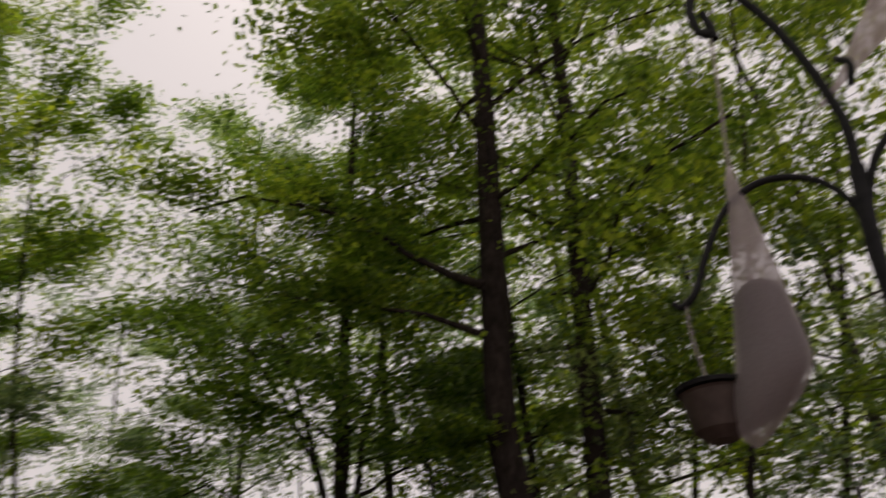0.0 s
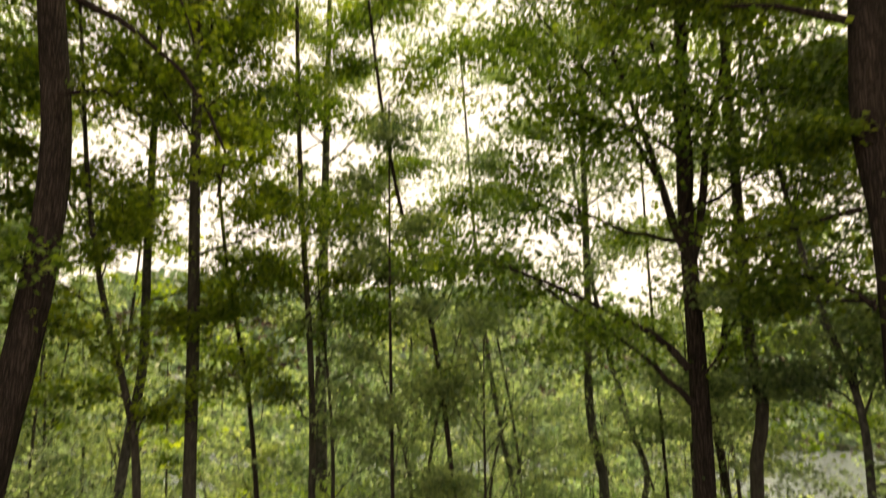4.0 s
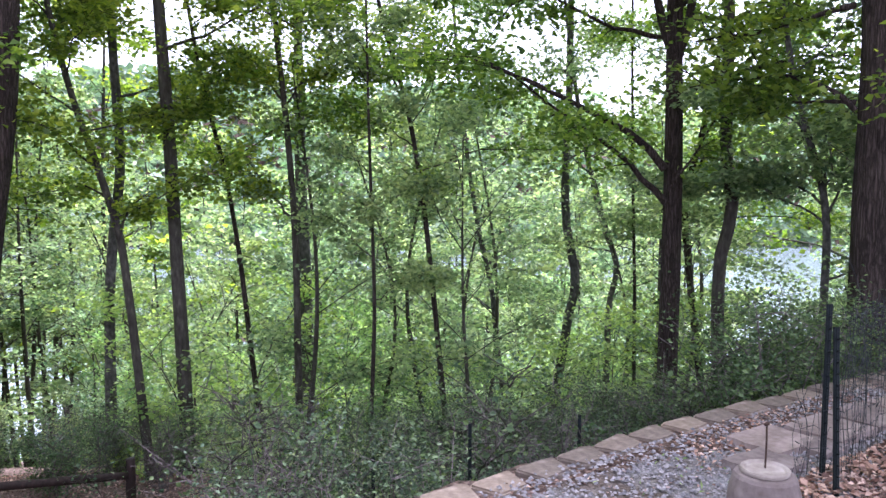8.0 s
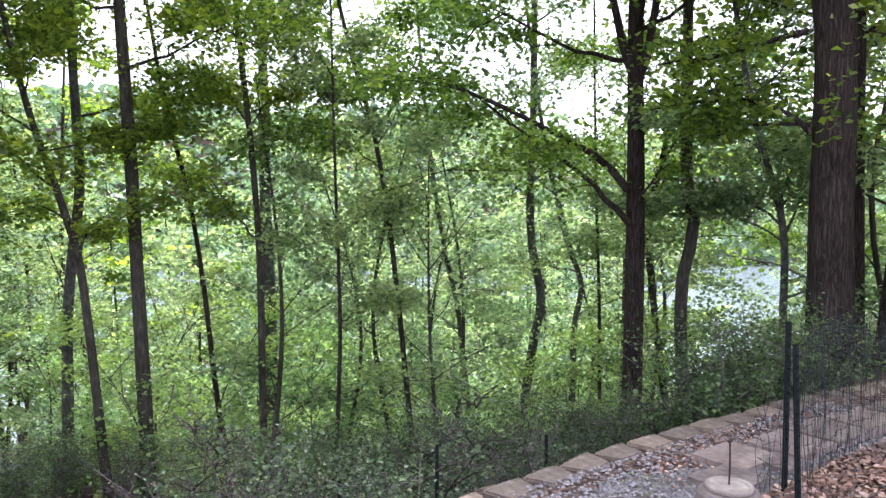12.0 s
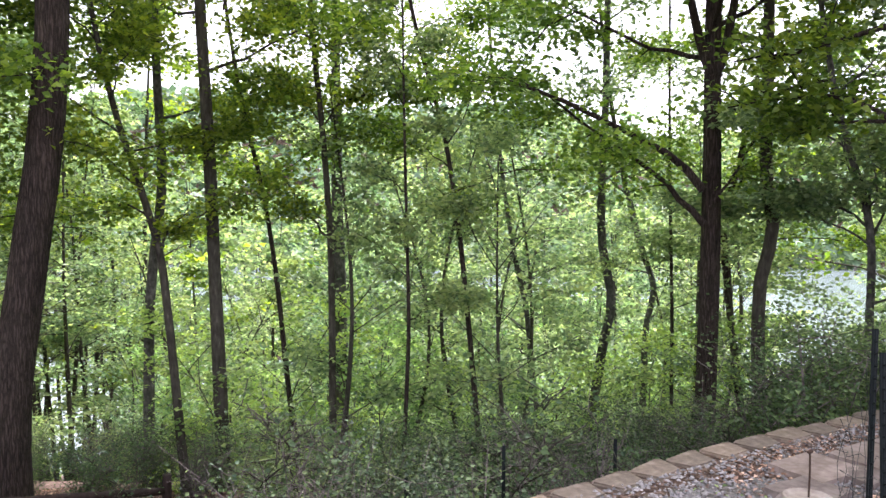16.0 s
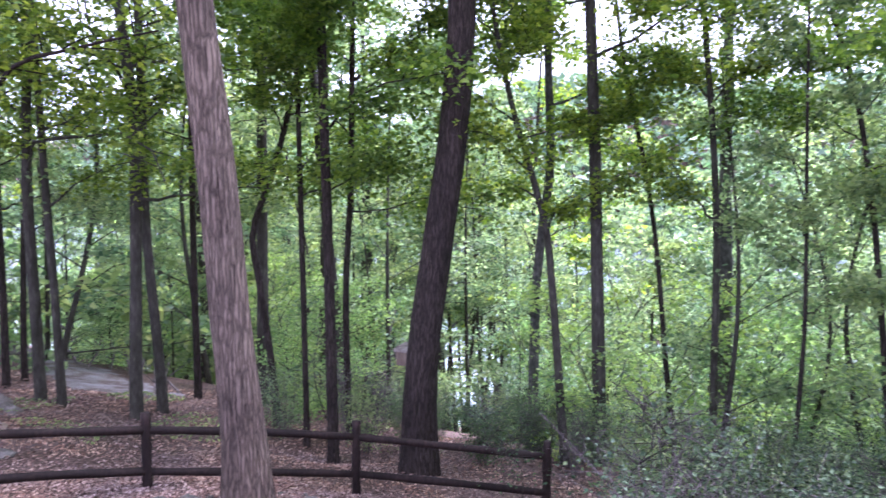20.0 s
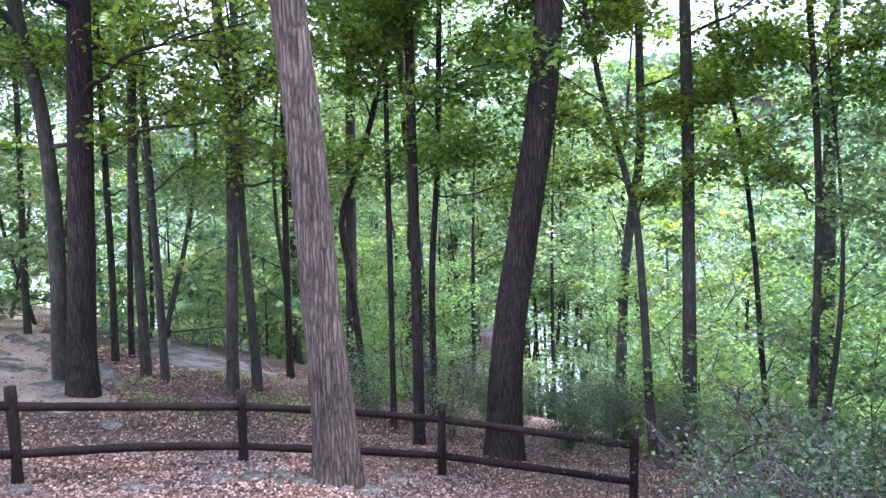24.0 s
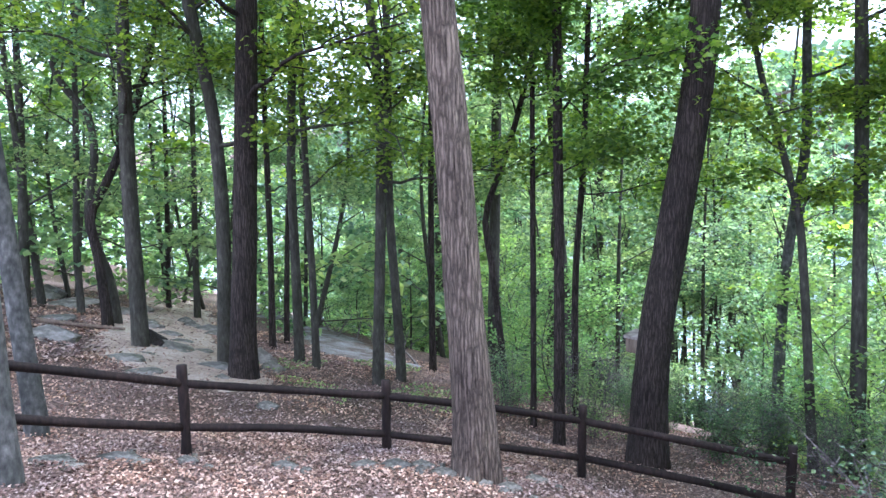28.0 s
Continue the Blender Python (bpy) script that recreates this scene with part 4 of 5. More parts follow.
spots = []
for near, far_y, count, gap, kinds, odds in ((13.5, 21, 42, 1.6, (0, 1, 2), (0.35, 0.35, 0.3)), (20, 34, 40, 2.2, (3, 4, 5, 0), (0.35, 0.35, 0.2, 0.1)), (40, 61, 34, 3.6, (11,), (1.0,)), (33, 60, 18, 3.2, (8, 9), (0.5, 0.5)), (28, 56, 38, 3.2, (10,), (1.0,))):
    got = 0
    for _ in range(3000):
        y = rng.uniform(near, far_y)
        x = rng.uniform(-1.3 * y - 6, 0.75 * y + 3)
        if got >= count or ground_z(x, y) < -21.8 or open_view(x, y, 0.8 if near < 20 else 1.2 if near < 28 else 1.6) or any((x - a) ** 2 + (y - b) ** 2 < gap ** 2 for a, b in spots):
            continue
        spots.append((x, y))
        got += 1
        k = int(rng.choice(kinds, p=odds))
        if k in (10, 11) and -33 < math.degrees(math.atan2(x, y)) < 29:
            rise = 1.65 - float(ground_z(x, y)) + math.hypot(x, y) * math.tan(radians(rng.uniform(-1.5, 6.5)))
            slope_tree(x, y, 11, rise / 23)
            continue
        slope_tree(x, y, k, rng.uniform(0.82, 1.25))
# tall trees on the side away from the water
for az, d, k in ((30, 21, 7), (35, 16, 6), (41, 14.5, 7), (47, 17, 6), (54, 15, 7), (-38, 30, 6), (-47, 33, 7), (-41, 21, 13), (-33, 28, 14), (34, 27, 13), (-38, 19, 0), (-36.5, 24, 4), (-25, 21, 0), (-23.5, 25, 4), (-35, 30, 4), (-26, 30, 4), (-21, 33, 9), (-17, 28, 4), (-13, 36, 9), (-19, 24, 0), (-11, 26, 4), (-45.5, 17, 13), (-39, 16.5, 14), (-45, 24, 13), (-49.5, 27, 13), (-37, 26, 13)):
    slope_tree(math.sin(radians(az)) * d, math.cos(radians(az)) * d, k, rng.uniform(0.85, 1.0))

# leafy saplings at the far side of the terrace
for az, d, k in ((42, 10, 1), (47, 12, 0), (52, 10.5, 1), (57, 13, 0), (62, 11, 1), (36, 12, 0), (66, 9, 2), (50, 9, 2)):
    slope_tree(math.sin(radians(az)) * d, math.cos(radians(az)) * d, k, rng.uniform(0.9, 1.1))

# young bright growth low on the slope, sunlit look put into its leaf colour
for az, d in ((-8.5, 17.5), (-6, 16), (-4.2, 18), (-2.5, 20), (-10, 20), (14.5, 16), (17.5, 15.5), (19.2, 15), (5, 18.5), (-15, 17), (-22.5, 16), (-38.5, 17), (-40, 15.5), (-40, 24), (-52, 26), (-61, 27), (-63, 30), (-12, 15.5), (-18, 19), (-21, 15), (0.5, 15.5), (3, 21), (8, 16), (10.5, 19), (12, 22), (-37, 20), (-43, 19), (-46, 24), (-56, 29), (-5, 23), (16, 20)):
    slope_tree(math.sin(radians(az)) * d, math.cos(radians(az)) * d, 12, rng.uniform(0.75, 1.15))

# low bushes in front of the water
for az, d, k, sc in ((20.5, 19, 2, 1.1), (23, 20.5, 2, 1.15), (25.5, 19.5, 2, 1.15), (28, 20, 2, 1.2), (-30, 26, 14, 0.58), (-32.5, 27, 14, 0.6), (-27.6, 26.5, 14, 0.6), (-29, 34, 14, 0.62), (-31.5, 36, 14, 0.66), (-27, 37, 14, 0.64), (-30, 42, 14, 0.7), (-33, 40, 14, 0.7), (-28.6, 30, 14, 0.6), (-31, 31, 14, 0.6), (-29.5, 22, 14, 0.5), (-31.5, 23, 14, 0.52), (-28, 24, 14, 0.52), (-30.5, 27, 14, 0.56), (-33, 22, 14, 0.5)):
    slope_tree(math.sin(radians(az)) * d, math.cos(radians(az)) * d, k, sc)

# upper woods behind the path
spots = []
for _ in range(3000):
    a, d = radians(rng.uniform(36, 94)), rng.uniform(21, 55)
    x, y = -math.sin(a) * d, math.cos(a) * d
    if any((x - p) ** 2 + (y - q) ** 2 < 6 for p, q in spots):
        continue
    spots.append((x, y))
    if len(spots) >= 52:
        break
for x, y in spots:
    slope_tree(x, y, int(rng.choice([1, 3, 4, 8], p=[0.1, 0.28, 0.38, 0.24])), rng.uniform(0.9, 1.3))

for az, d, k in ((-60, 24, 4), (-63, 29, 3), (-66, 23, 4), (-69, 27, 4), (-72, 22, 3), (-74, 28, 5), (-76, 23, 4), (-79, 20, 5), (-81, 26, 3), (-83, 21, 4), (-86, 24, 5), (-70, 32, 3), (-78, 33, 5), (-64, 35, 5), (-84, 34, 3)):
    slope_tree(math.sin(radians(az)) * d, math.cos(radians(az)) * d, k, rng.uniform(0.9, 1.1))

# thicket that closes the slope between the stems
bush = Soup()
cx, cy = rng.uniform(-1, 1, 900), 24 + 38 * rng.random(900) ** 1.2
cx = np.where(cx < 0, cx * (1.35 * cy + 4), cx * (0.75 * cy + 3))
keep = np.array([not open_view(a, b, 0.9) and ground_z(a, b) > -22 for a, b in zip(cx, cy)])
cx, cy = cx[keep], cy[keep]
tall = rng.uniform(1.5, 6.5, len(cx)) + np.clip((cy - 32) * 0.3, 0, 6.5)
pick = rng.integers(0, len(cx), 62000)
ux = cx[pick] + rng.normal(0, 0.9, 62000)
uy = cy[pick] + rng.normal(0, 0.9, 62000)
bush.leaves(np.stack([ux, uy, ground_z(ux, uy) + tall[pick] * rng.beta(1.6, 1.1, 62000)], 1), 0.34, rng, 0.2, 0.7, 0.7)
# undergrowth behind the path, given the brighter leaf colour to look sunlit
glade = Soup()
ca, cd = np.radians(rng.uniform(-104, -44, 320)), rng.uniform(30, 62, 320)
cx, cy, tall = np.sin(ca) * cd, np.cos(ca) * cd, rng.uniform(2, 8, 320)
pick = rng.integers(0, 320, 26000)
ux, uy = cx[pick] + rng.normal(0, 1.1, 26000), cy[pick] + rng.normal(0, 1.1, 26000)
glade.leaves(np.stack([ux, uy, ground_z(ux, uy) + tall[pick] * rng.beta(1.5, 1.2, 26000)], 1), 0.3, rng, 0.2, 0.7, 0.7)
tagged(part("glade_growth", glade.mesh("glade_growth", LEAF_YELLOW, False)), "bright yellow-green growth behind the path", "undergrowth", kind="stuff")
tagged(part("slope_thicket", bush.mesh("slope_thicket", LEAF_LIGHT, False)), "bright green undergrowth filling the slope", "undergrowth", kind="stuff")

# low bright growth on the flat island
isle = Soup()
ia, ir = rng.uniform(0, 6.28, 16000), np.sqrt(rng.random(16000)) * 0.92
ix, iy = -4 + 52 * ir * np.cos(ia), 136 + 30 * ir * np.sin(ia)
isle.leaves(np.stack([ix, iy, np.maximum(ground_z(ix, iy), -22.4) + rng.gamma(2.0, 0.7, 16000)], 1), 1.3, rng, 0.2, 0.8, 0.8)
tagged(part("marsh_growth", isle.mesh("marsh_growth", LEAF_YELLOW, False)), "bright green low growth on the river flat", "marsh plants", kind="stuff")

# woods on the far bank, pale with distance haze painted into the leaves
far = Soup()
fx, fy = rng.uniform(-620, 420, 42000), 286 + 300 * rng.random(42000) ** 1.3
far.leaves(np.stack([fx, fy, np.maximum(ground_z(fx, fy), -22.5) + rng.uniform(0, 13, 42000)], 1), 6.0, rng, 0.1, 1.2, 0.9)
tagged(part("far_woods", far.mesh("far_woods", LEAF_FAR_HAZE, False)), "green woods on the far bank with haze put into their colour", "woods", kind="stuff")


# ---------------------------------------------------------------- shrubs past the wall
def shrub_kind(seed, height, wide, n, mat, size, fine=8):
    rng = np.random.default_rng(seed)
    twigs, leaves = Soup(), Soup()
    spots = []
    for i in range(16):
        az, out = rng.uniform(0, 6.28), rng.uniform(0.15, 1) * wide
        tip = np.array([math.cos(az) * out, math.sin(az) * out, height * rng.uniform(0.7, 1.05) * (1 - 0.3 * out / wide)])
        stem = spline([(rng.normal(0, 0.08), rng.normal(0, 0.08), -0.15), tip * np.array([0.4, 0.4, 0.55]) + rng.normal(0, 0.06, 3), tip], 8)
        twigs.tube(stem[[0, 2, 4, 6, 7]], np.linspace(0.0065, 0.0025, 5), 4)
        for j in range(fine):
            p = stem[rng.integers(2, 8)]
            q = p + rng.normal(0, 1, 3) * np.array([0.22, 0.22, 0.14]) + np.array([0, 0, 0.1])
            tw = spline([p, (p + q) / 2 + rng.normal(0, 0.03, 3), q], 4)
            twigs.tube(tw[[0, 1, 3]], np.linspace(0.0038, 0.0018, 3), 3)
            m = max(1, n // (16 * fine))
            spots.append(p + rng.uniform(0.1, 1.15, m)[:, None] * (q - p) + rng.normal(0, 0.07, (m, 3)))
    leaves.leaves(np.vstack(spots), size, rng, 0.1, 0.8, 0.72)
    return twigs.mesh("shrub_twigs", TWIG), leaves.mesh("shrub_leaves", mat, False)


SHRUBS = [shrub_kind(201, 1.55, 0.75, 6600, LEAF_SHRUB, 0.034), shrub_kind(202, 1.65, 0.7, 5800, LEAF_SHRUB, 0.033), shrub_kind(203, 1.3, 0.8, 6000, LEAF_BUSH, 0.033),
          shrub_kind(204, 1.5, 0.75, 3600, LEAF_SHRUB, 0.032, 14), shrub_kind(205, 1.25, 0.6, 3000, LEAF_LIGHT, 0.038), shrub_kind(206, 1.7, 0.6, 700, LEAF_SHRUB, 0.03, 18), shrub_kind(207, 1.55, 0.7, 8200, LEAF_BUSH, 0.034, 10)]
ABOUT = ["dense dark green shrub below the block wall"] * 3 + ["bare twiggy purplish-grey shrub below the block wall", "low bright green shrub on the slope", "bare twiggy purplish-grey shrub below the block wall", "full soft green bush beside the block wall"]
spots = []
for _ in range(6000):
    x, y = rng.uniform(-5.2, 6.2), rng.uniform(3.2, 12)
    s = beyond_wall(x, y)
    if s < 0.75 or s > 6.4 or (math.degrees(math.atan2(x, y) - 0.95 / math.hypot(x, y)) < -22.6 and math.hypot(x, y) < 10.2) or x < -5.4 or any((x - a) ** 2 + (y - b) ** 2 < 0.46 for a, b in spots):
        continue
    spots.append((x, y))
first = len(spots)
for _ in range(400):
    x, y = rng.uniform(-9.5, -3.6), rng.uniform(9.6, 13.8)
    if len(spots) < first + 22 and all((x - a) ** 2 + (y - b) ** 2 > 0.8 for a, b in spots) and math.hypot(x + 6.07, y - 9.17) > 1.2 and not (math.atan2(x, y) > radians(-31) and math.hypot(x, y) < 11.8) and not open_view(x, y):
        spots.append((x, y))
bare = [(0.85, 5.9), (1.2, 6.15), (0.6, 6.3), (0.95, 6.6), (-0.9, 6.3), (-1.5, 5.9)]
spots = bare + [p for p in spots if all((p[0] - a) ** 2 + (p[1] - b) ** 2 > 0.3 for a, b in bare)] + [(0.15, 4.72), (-0.5, 4.7), (2.8, 6.55), (3.3, 6.85), (3.85, 7.15), (3.5, 7.6)]
for x, y in spots:
    kind = 5 if (x, y) in bare else 6 if x > 2.5 and y < 7.7 else rng.choice(6, p=[0.1, 0.1, 0.3, 0.2, 0.15, 0.15] if x > 1.2 else [0.24, 0.22, 0.22, 0.16, 0.06, 0.1] if x > -1.8 else [0.08, 0.06, 0.14, 0.26, 0.2, 0.26] if x > -3.6 else [0.0, 0.0, 0.3, 0.06, 0.46, 0.18])
    tw, lv = SHRUBS[kind]
    sc = rng.uniform(0.72, 1.14) * (1.22 if x > 2.5 and y < 7.7 else 0.9 if x > 1.0 else 1.05)
    ob = thing("shrub", pose(x, y, float(ground_z(x, y)), 0, 0, rng.uniform(0, 360)) @ Matrix.Scale(sc, 4), ABOUT[kind], "shrub", "shrubs below the wall")
    tagged(part("twig_mass", tw, ob), kind="stuff")
    part("foliage", lv, ob)


# slender seedlings standing among the shrubs
SEEDLING = wood_kind(116, 1.9, 0.011, 0.42, 230, "bush", 0.055, 0.45)
for x, y, sc in ((0.4, 5.8, 1.0), (1.25, 5.45, 0.75), (-1.9, 6.7, 1.0), (-1.6, 6.9, 1.1), (-1.3, 6.75, 0.95), (-3.9, 7.9, 0.7), (0.1, 7.2, 1.15), (2.0, 6.4, 0.9)):
    ob = thing("sapling", pose(x, y, float(ground_z(x, y)), 0, 0, rng.uniform(0, 360)) @ Matrix.Scale(sc, 4), "small sapling with fresh green leaves among the shrubs", "sapling", "saplings among the shrubs")
    part("stem", SEEDLING[0], ob)
    part("crown", SEEDLING[1], ob)


# ---------------------------------------------------------------- rail fence
def log(a, b, r, seed, segs=10):
    rng = np.random.default_rng(seed)
    so = Soup()
    p = spline([a, (np.array(a) + np.array(b)) / 2 + rng.normal(0, 0.012, 3), b], 14)
    d = (p[-1] - p[0]) / np.linalg.norm(p[-1] - p[0])
    p = np.vstack([p[0] - d * 0.001, p, p[-1] + d * 0.001])
    rad = r * np.concatenate([[0.02], 1 + rng.normal(0, 0.05, 14), [0.02]])
    so.tube(p, rad, segs, 0.03, rng)
    return so


POSTS = [(-7.3, -1.85), (-7.4, 0.55), (-7.66, 2.92), (-7.11, 5.19), (-5.72, 7.21), (-3.72, 8.6)]
fence = thing("rail_fence", pose(0, 0, 0), "dark brown two-rail wooden fence on the leafy slope", "fence")
post_z = [float(ground_z(*p)) for p in POSTS]
post_z[1:] = [-0.60, -1.36, -1.85, -2.28, -2.6]
for i, ((x, y), z) in enumerate(zip(POSTS, post_z)):
    part("post", log((x, y, z - 0.3), (x, y, z + 0.99), 0.056, 30 + i, 12).mesh("post", FENCE_WOOD), fence)
for i in range(len(POSTS) - 1):
    for lift in (0.79, 0.31):
        a, b = (*POSTS[i], post_z[i] + lift), (*POSTS[i + 1], post_z[i + 1] + lift)
        part("rail", log(a, b, 0.047, 60 + i * 3 + int(lift * 10)).mesh("rail", FENCE_WOOD), fence)


# ---------------------------------------------------------------- block wall
def block_mesh(w, d, h, seed):
    """A retaining-wall block: wide split face, narrower back, worn edges."""
    rng = np.random.default_rng(seed)
    bm = bmesh.new()
    top = [(-w / 2, d / 2), (-w * 0.36, d * 0.62), (w * 0.36, d * 0.62), (w / 2, d / 2), (w * 0.34, -d / 2), (-w * 0.34, -d / 2)]
    lo = [bm.verts.new((x + rng.normal(0, 0.004), y + rng.normal(0, 0.004), 0)) for x, y in top]
    hi = [bm.verts.new((x * 0.98 + rng.normal(0, 0.004), y * 0.98 + rng.normal(0, 0.004), h + rng.normal(0, 0.002))) for x, y in top]
    bm.faces.new(hi[::-1])
    bm.faces.new(lo)
    for k in range(6):
        bm.faces.new((lo[k], hi[k], hi[(k + 1) % 6], lo[(k + 1) % 6]))
    bmesh.ops.recalc_face_normals(bm, faces=bm.faces)
    bmesh.ops.bevel(bm, geom=[e for e in bm.edges if e.verts[0].co.z > h / 2 and e.verts[1].co.z > h / 2], offset=0.012, segments=2, affect="EDGES")
    return from_bm("block", bm, BLOCK)


wall = thing("block_wall", pose(0, 0, 0), "tan concrete block edging of the gravel terrace", "retaining wall", kind="structure")
BLOCKS = [block_mesh(0.32, 0.2, 0.1, k) for k in range(4)]
line = spline([(-2.2, 2.3, 0), (-0.62, 3.28, 0), (0.25, 3.86, 0), (1.49, 4.8, 0), (2.6, 5.5, 0), (3.65, 6.1, 0), (5.2, 6.75, 0)], 27)
for i, p in enumerate(line):
    d = line[min(i + 1, 26)] - line[max(i - 1, 0)]
    yaw = math.degrees(math.atan2(d[1], d[0]))
    for row in range(4):
        part("block", BLOCKS[(i + row) % 4], wall, at=pose(p[0] + (0.14 * d[0] / np.linalg.norm(d) if row % 2 else 0), p[1] + (0.14 * d[1] / np.linalg.norm(d) if row % 2 else 0), -0.065 - 0.102 * row + rng.normal(0, 0.004), rng.normal(0, 1.2), rng.normal(0, 1.2), yaw + rng.normal(0, 2.5)))


# ---------------------------------------------------------------- terrace things
def disc_stack(name, rings, mat, segs=28, smooth=False):
    """A turned shape from (radius, height) rings, closed at both ends."""
    so = Soup()
    pts = [(0.001, rings[0][1])] + list(rings) + [(0.001, rings[-1][1])]
    a = np.linspace(0, 2 * np.pi, segs, endpoint=False)
    v = np.array([[(r * math.cos(t), r * math.sin(t), z) for t in a] for r, z in pts])
    i, j = np.meshgrid(np.arange(len(pts) - 1), np.arange(segs), indexing="ij")
    q = np.stack([i * segs + j, i * segs + (j + 1) % segs, (i + 1) * segs + (j + 1) % segs, (i + 1) * segs + j], -1).reshape(-1, 4)
    so.add(v.reshape(-1, 3), [q])
    return so.mesh(name, mat, smooth)


pedestal = thing("pedestal", pose(1.526, 3.417, 0.0), "weathered concrete pedestal with a pale round cap", "pedestal")
part("base", disc_stack("base", [(0.178, 0), (0.175, 0.05), (0.162, 0.2), (0.145, 0.27), (0.134, 0.286), (0.1, 0.29)], PAVER), pedestal)
cap = part("cap", disc_stack("cap", [(0.105, 0.288), (0.112, 0.293), (0.113, 0.306), (0.108, 0.313), (0.096, 0.312), (0.088, 0.302)], CONCRETE), pedestal, "pale concrete cap")
rod = Soup()
rod.tube(spline([(0.0, 0, 0.31), (0.003, 0.002, 0.42), (0.0, 0, 0.52)], 8), np.full(8, 0.0048), 8)
rod.tube(spline([(-0.012, 0, 0.52), (0.012, 0, 0.526)], 3), np.array([0.006, 0.01, 0.006]), 8)
part("rod", rod.mesh("rod", RUST), cap, "rusty iron rod")


def slab(name, w, d, h, mat, seed, lumpy=0.006):
    rng = np.random.default_rng(seed)
    bm = bmesh.new()
    bmesh.ops.create_grid(bm, x_segments=5, y_segments=5, size=0.5)
    for v in bm.verts:
        v.co = Vector((v.co.x * w + rng.normal(0, lumpy), v.co.y * d + rng.normal(0, lumpy), h + rng.normal(0, lumpy * 0.3)))
    ex = bmesh.ops.extrude_face_region(bm, geom=bm.faces[:])
    for v in ex["geom"]:
        if isinstance(v, bmesh.types.BMVert):
            v.co.z = -0.02
    bmesh.ops.recalc_face_normals(bm, faces=bm.faces)
    return from_bm(name, bm, mat)


for k, (x, y, w, d, yaw, h) in enumerate([(2.07, 4.54, 0.44, 0.36, 33, 0.06), (1.86, 4.16, 0.38, 0.3, 33, 0.06), (2.52, 4.72, 0.44, 0.38, 34, 0.075), (2.93, 4.99, 0.46, 0.38, 32, 0.075), (3.36, 5.24, 0.48, 0.38, 29, 0.075), (3.82, 5.48, 0.48, 0.38, 27, 0.075), (2.3, 4.42, 0.26, 0.24, 34, 0.06)]):
    ob = part("paver", slab("paver", w, d, h, PAVER, 300 + k), at=pose(x, y, 0.005, 0, 0, yaw))
    tagged(ob, "flat pinkish concrete paver lying on the gravel", "paver", "pavers on the terrace")

# wire cage on two steel posts
cage = thing("wire_cage", pose(0, 0, 0), "dark wire mesh cage on two green steel posts", "wire fence")


def steel_post(x, y, lean, h):
    so = Soup()
    a, b = np.array((x, y, -0.15)), np.array((x + lean[0], y + lean[1], h))
    for off in ((0, 0), (0.01, 0.003), (-0.01, 0.003)):
        so.tube(spline([a + np.array((*off, 0)), b + np.array((*off, 0))], 6), np.full(6, 0.0072), 6)
    post = part("post", so.mesh("post", STEEL_GREEN), cage)
    for k in range(14):
        p = a + (b - a) * (0.2 + k * 0.057)
        stud = Soup()
        stud.tube(spline([p, p + np.array((0.0, -0.026, 0.006))], 3), np.array([0.008, 0.007, 0.004]), 5)
        part("stud", stud.mesh("stud", STEEL_GREEN), post)


steel_post(2.1, 3.99, (0.0, 0.0), 1.0)
steel_post(2.07, 3.77, (-0.03, 0.03), 0.91)
mesh_line = spline([(1.97, 4.06, 0), (2.0, 3.97, 0), (2.08, 3.93, 0), (2.45, 4.25, 0), (2.95, 4.7, 0), (3.5, 5.05, 0), (4.2, 5.3, 0)], 91)
wires = Soup()
for i, p in enumerate(mesh_line):
    hgt = 0.98 - 0.3 * abs(i - 24) / 66 if i > 9 else 0.45 + 0.05 * i
    j = rng.normal(0, 0.02, (3, 3))
    wires.tube(spline([p + j[0] * (1, 1, 0), p + (0, 0, hgt * 0.5) + j[1] * 1.2, p + (0, 0, hgt) + j[2] * 1.6], 7), np.full(7, 0.0017), 3)
for lift in np.arange(0.12, 0.95, 0.1):
    seg = mesh_line[(0 if lift < 0.5 else 9):]
    wires.tube(seg + np.array((0, 0, lift)) + rng.normal(0, 0.012, seg.shape), np.full(len(seg), 0.002), 3)
for k in range(90):
    i = rng.integers(10, 88)
    p = mesh_line[i] + np.array((0, 0, rng.uniform(0.3, 0.95)))
    wires.tube(spline([p, p + rng.normal(0, 0.06, 3), p + rng.normal(0, 0.09, 3)], 6), np.full(6, 0.0015), 3)
part("wire_mesh", wires.mesh("wire_mesh", WIRE), cage)

# dark stakes among the shrubs
for x, y, top in ((0.99, 5.26, -0.02), (0.19, 5.10, -0.03), (-0.49, 5.06, -0.26)):
    z = float(ground_z(x, y))
    h = top - z
    so = Soup()
    for off in ((0, 0), (0.008, 0.003), (-0.008, 0.003)):
        so.tube(spline([(off[0], off[1], -0.1), (off[0], off[1], h)], 4), np.full(4, 0.005), 6)
    tagged(part("stake", so.mesh("stake", STEEL_GREEN), at=pose(x, y, z)), "dark steel stake standing among the shrubs", "stake", "stakes below the wall")


# ---------------------------------------------------------------- bird feeders on a hook pole
def pipe(name, pts, r, mat, steps=20, segs=10):
    so = Soup()
    so.tube(spline(pts, steps), np.full(steps, r), segs)
    return so.mesh(name, mat)


def aim(az, el, r=1.503):
    """A place round the pole's foot, by bearing and rise from the eye."""
    return (r * math.sin(radians(az)), r * math.cos(radians(az)), 1.65 + r * math.tan(radians(el)))


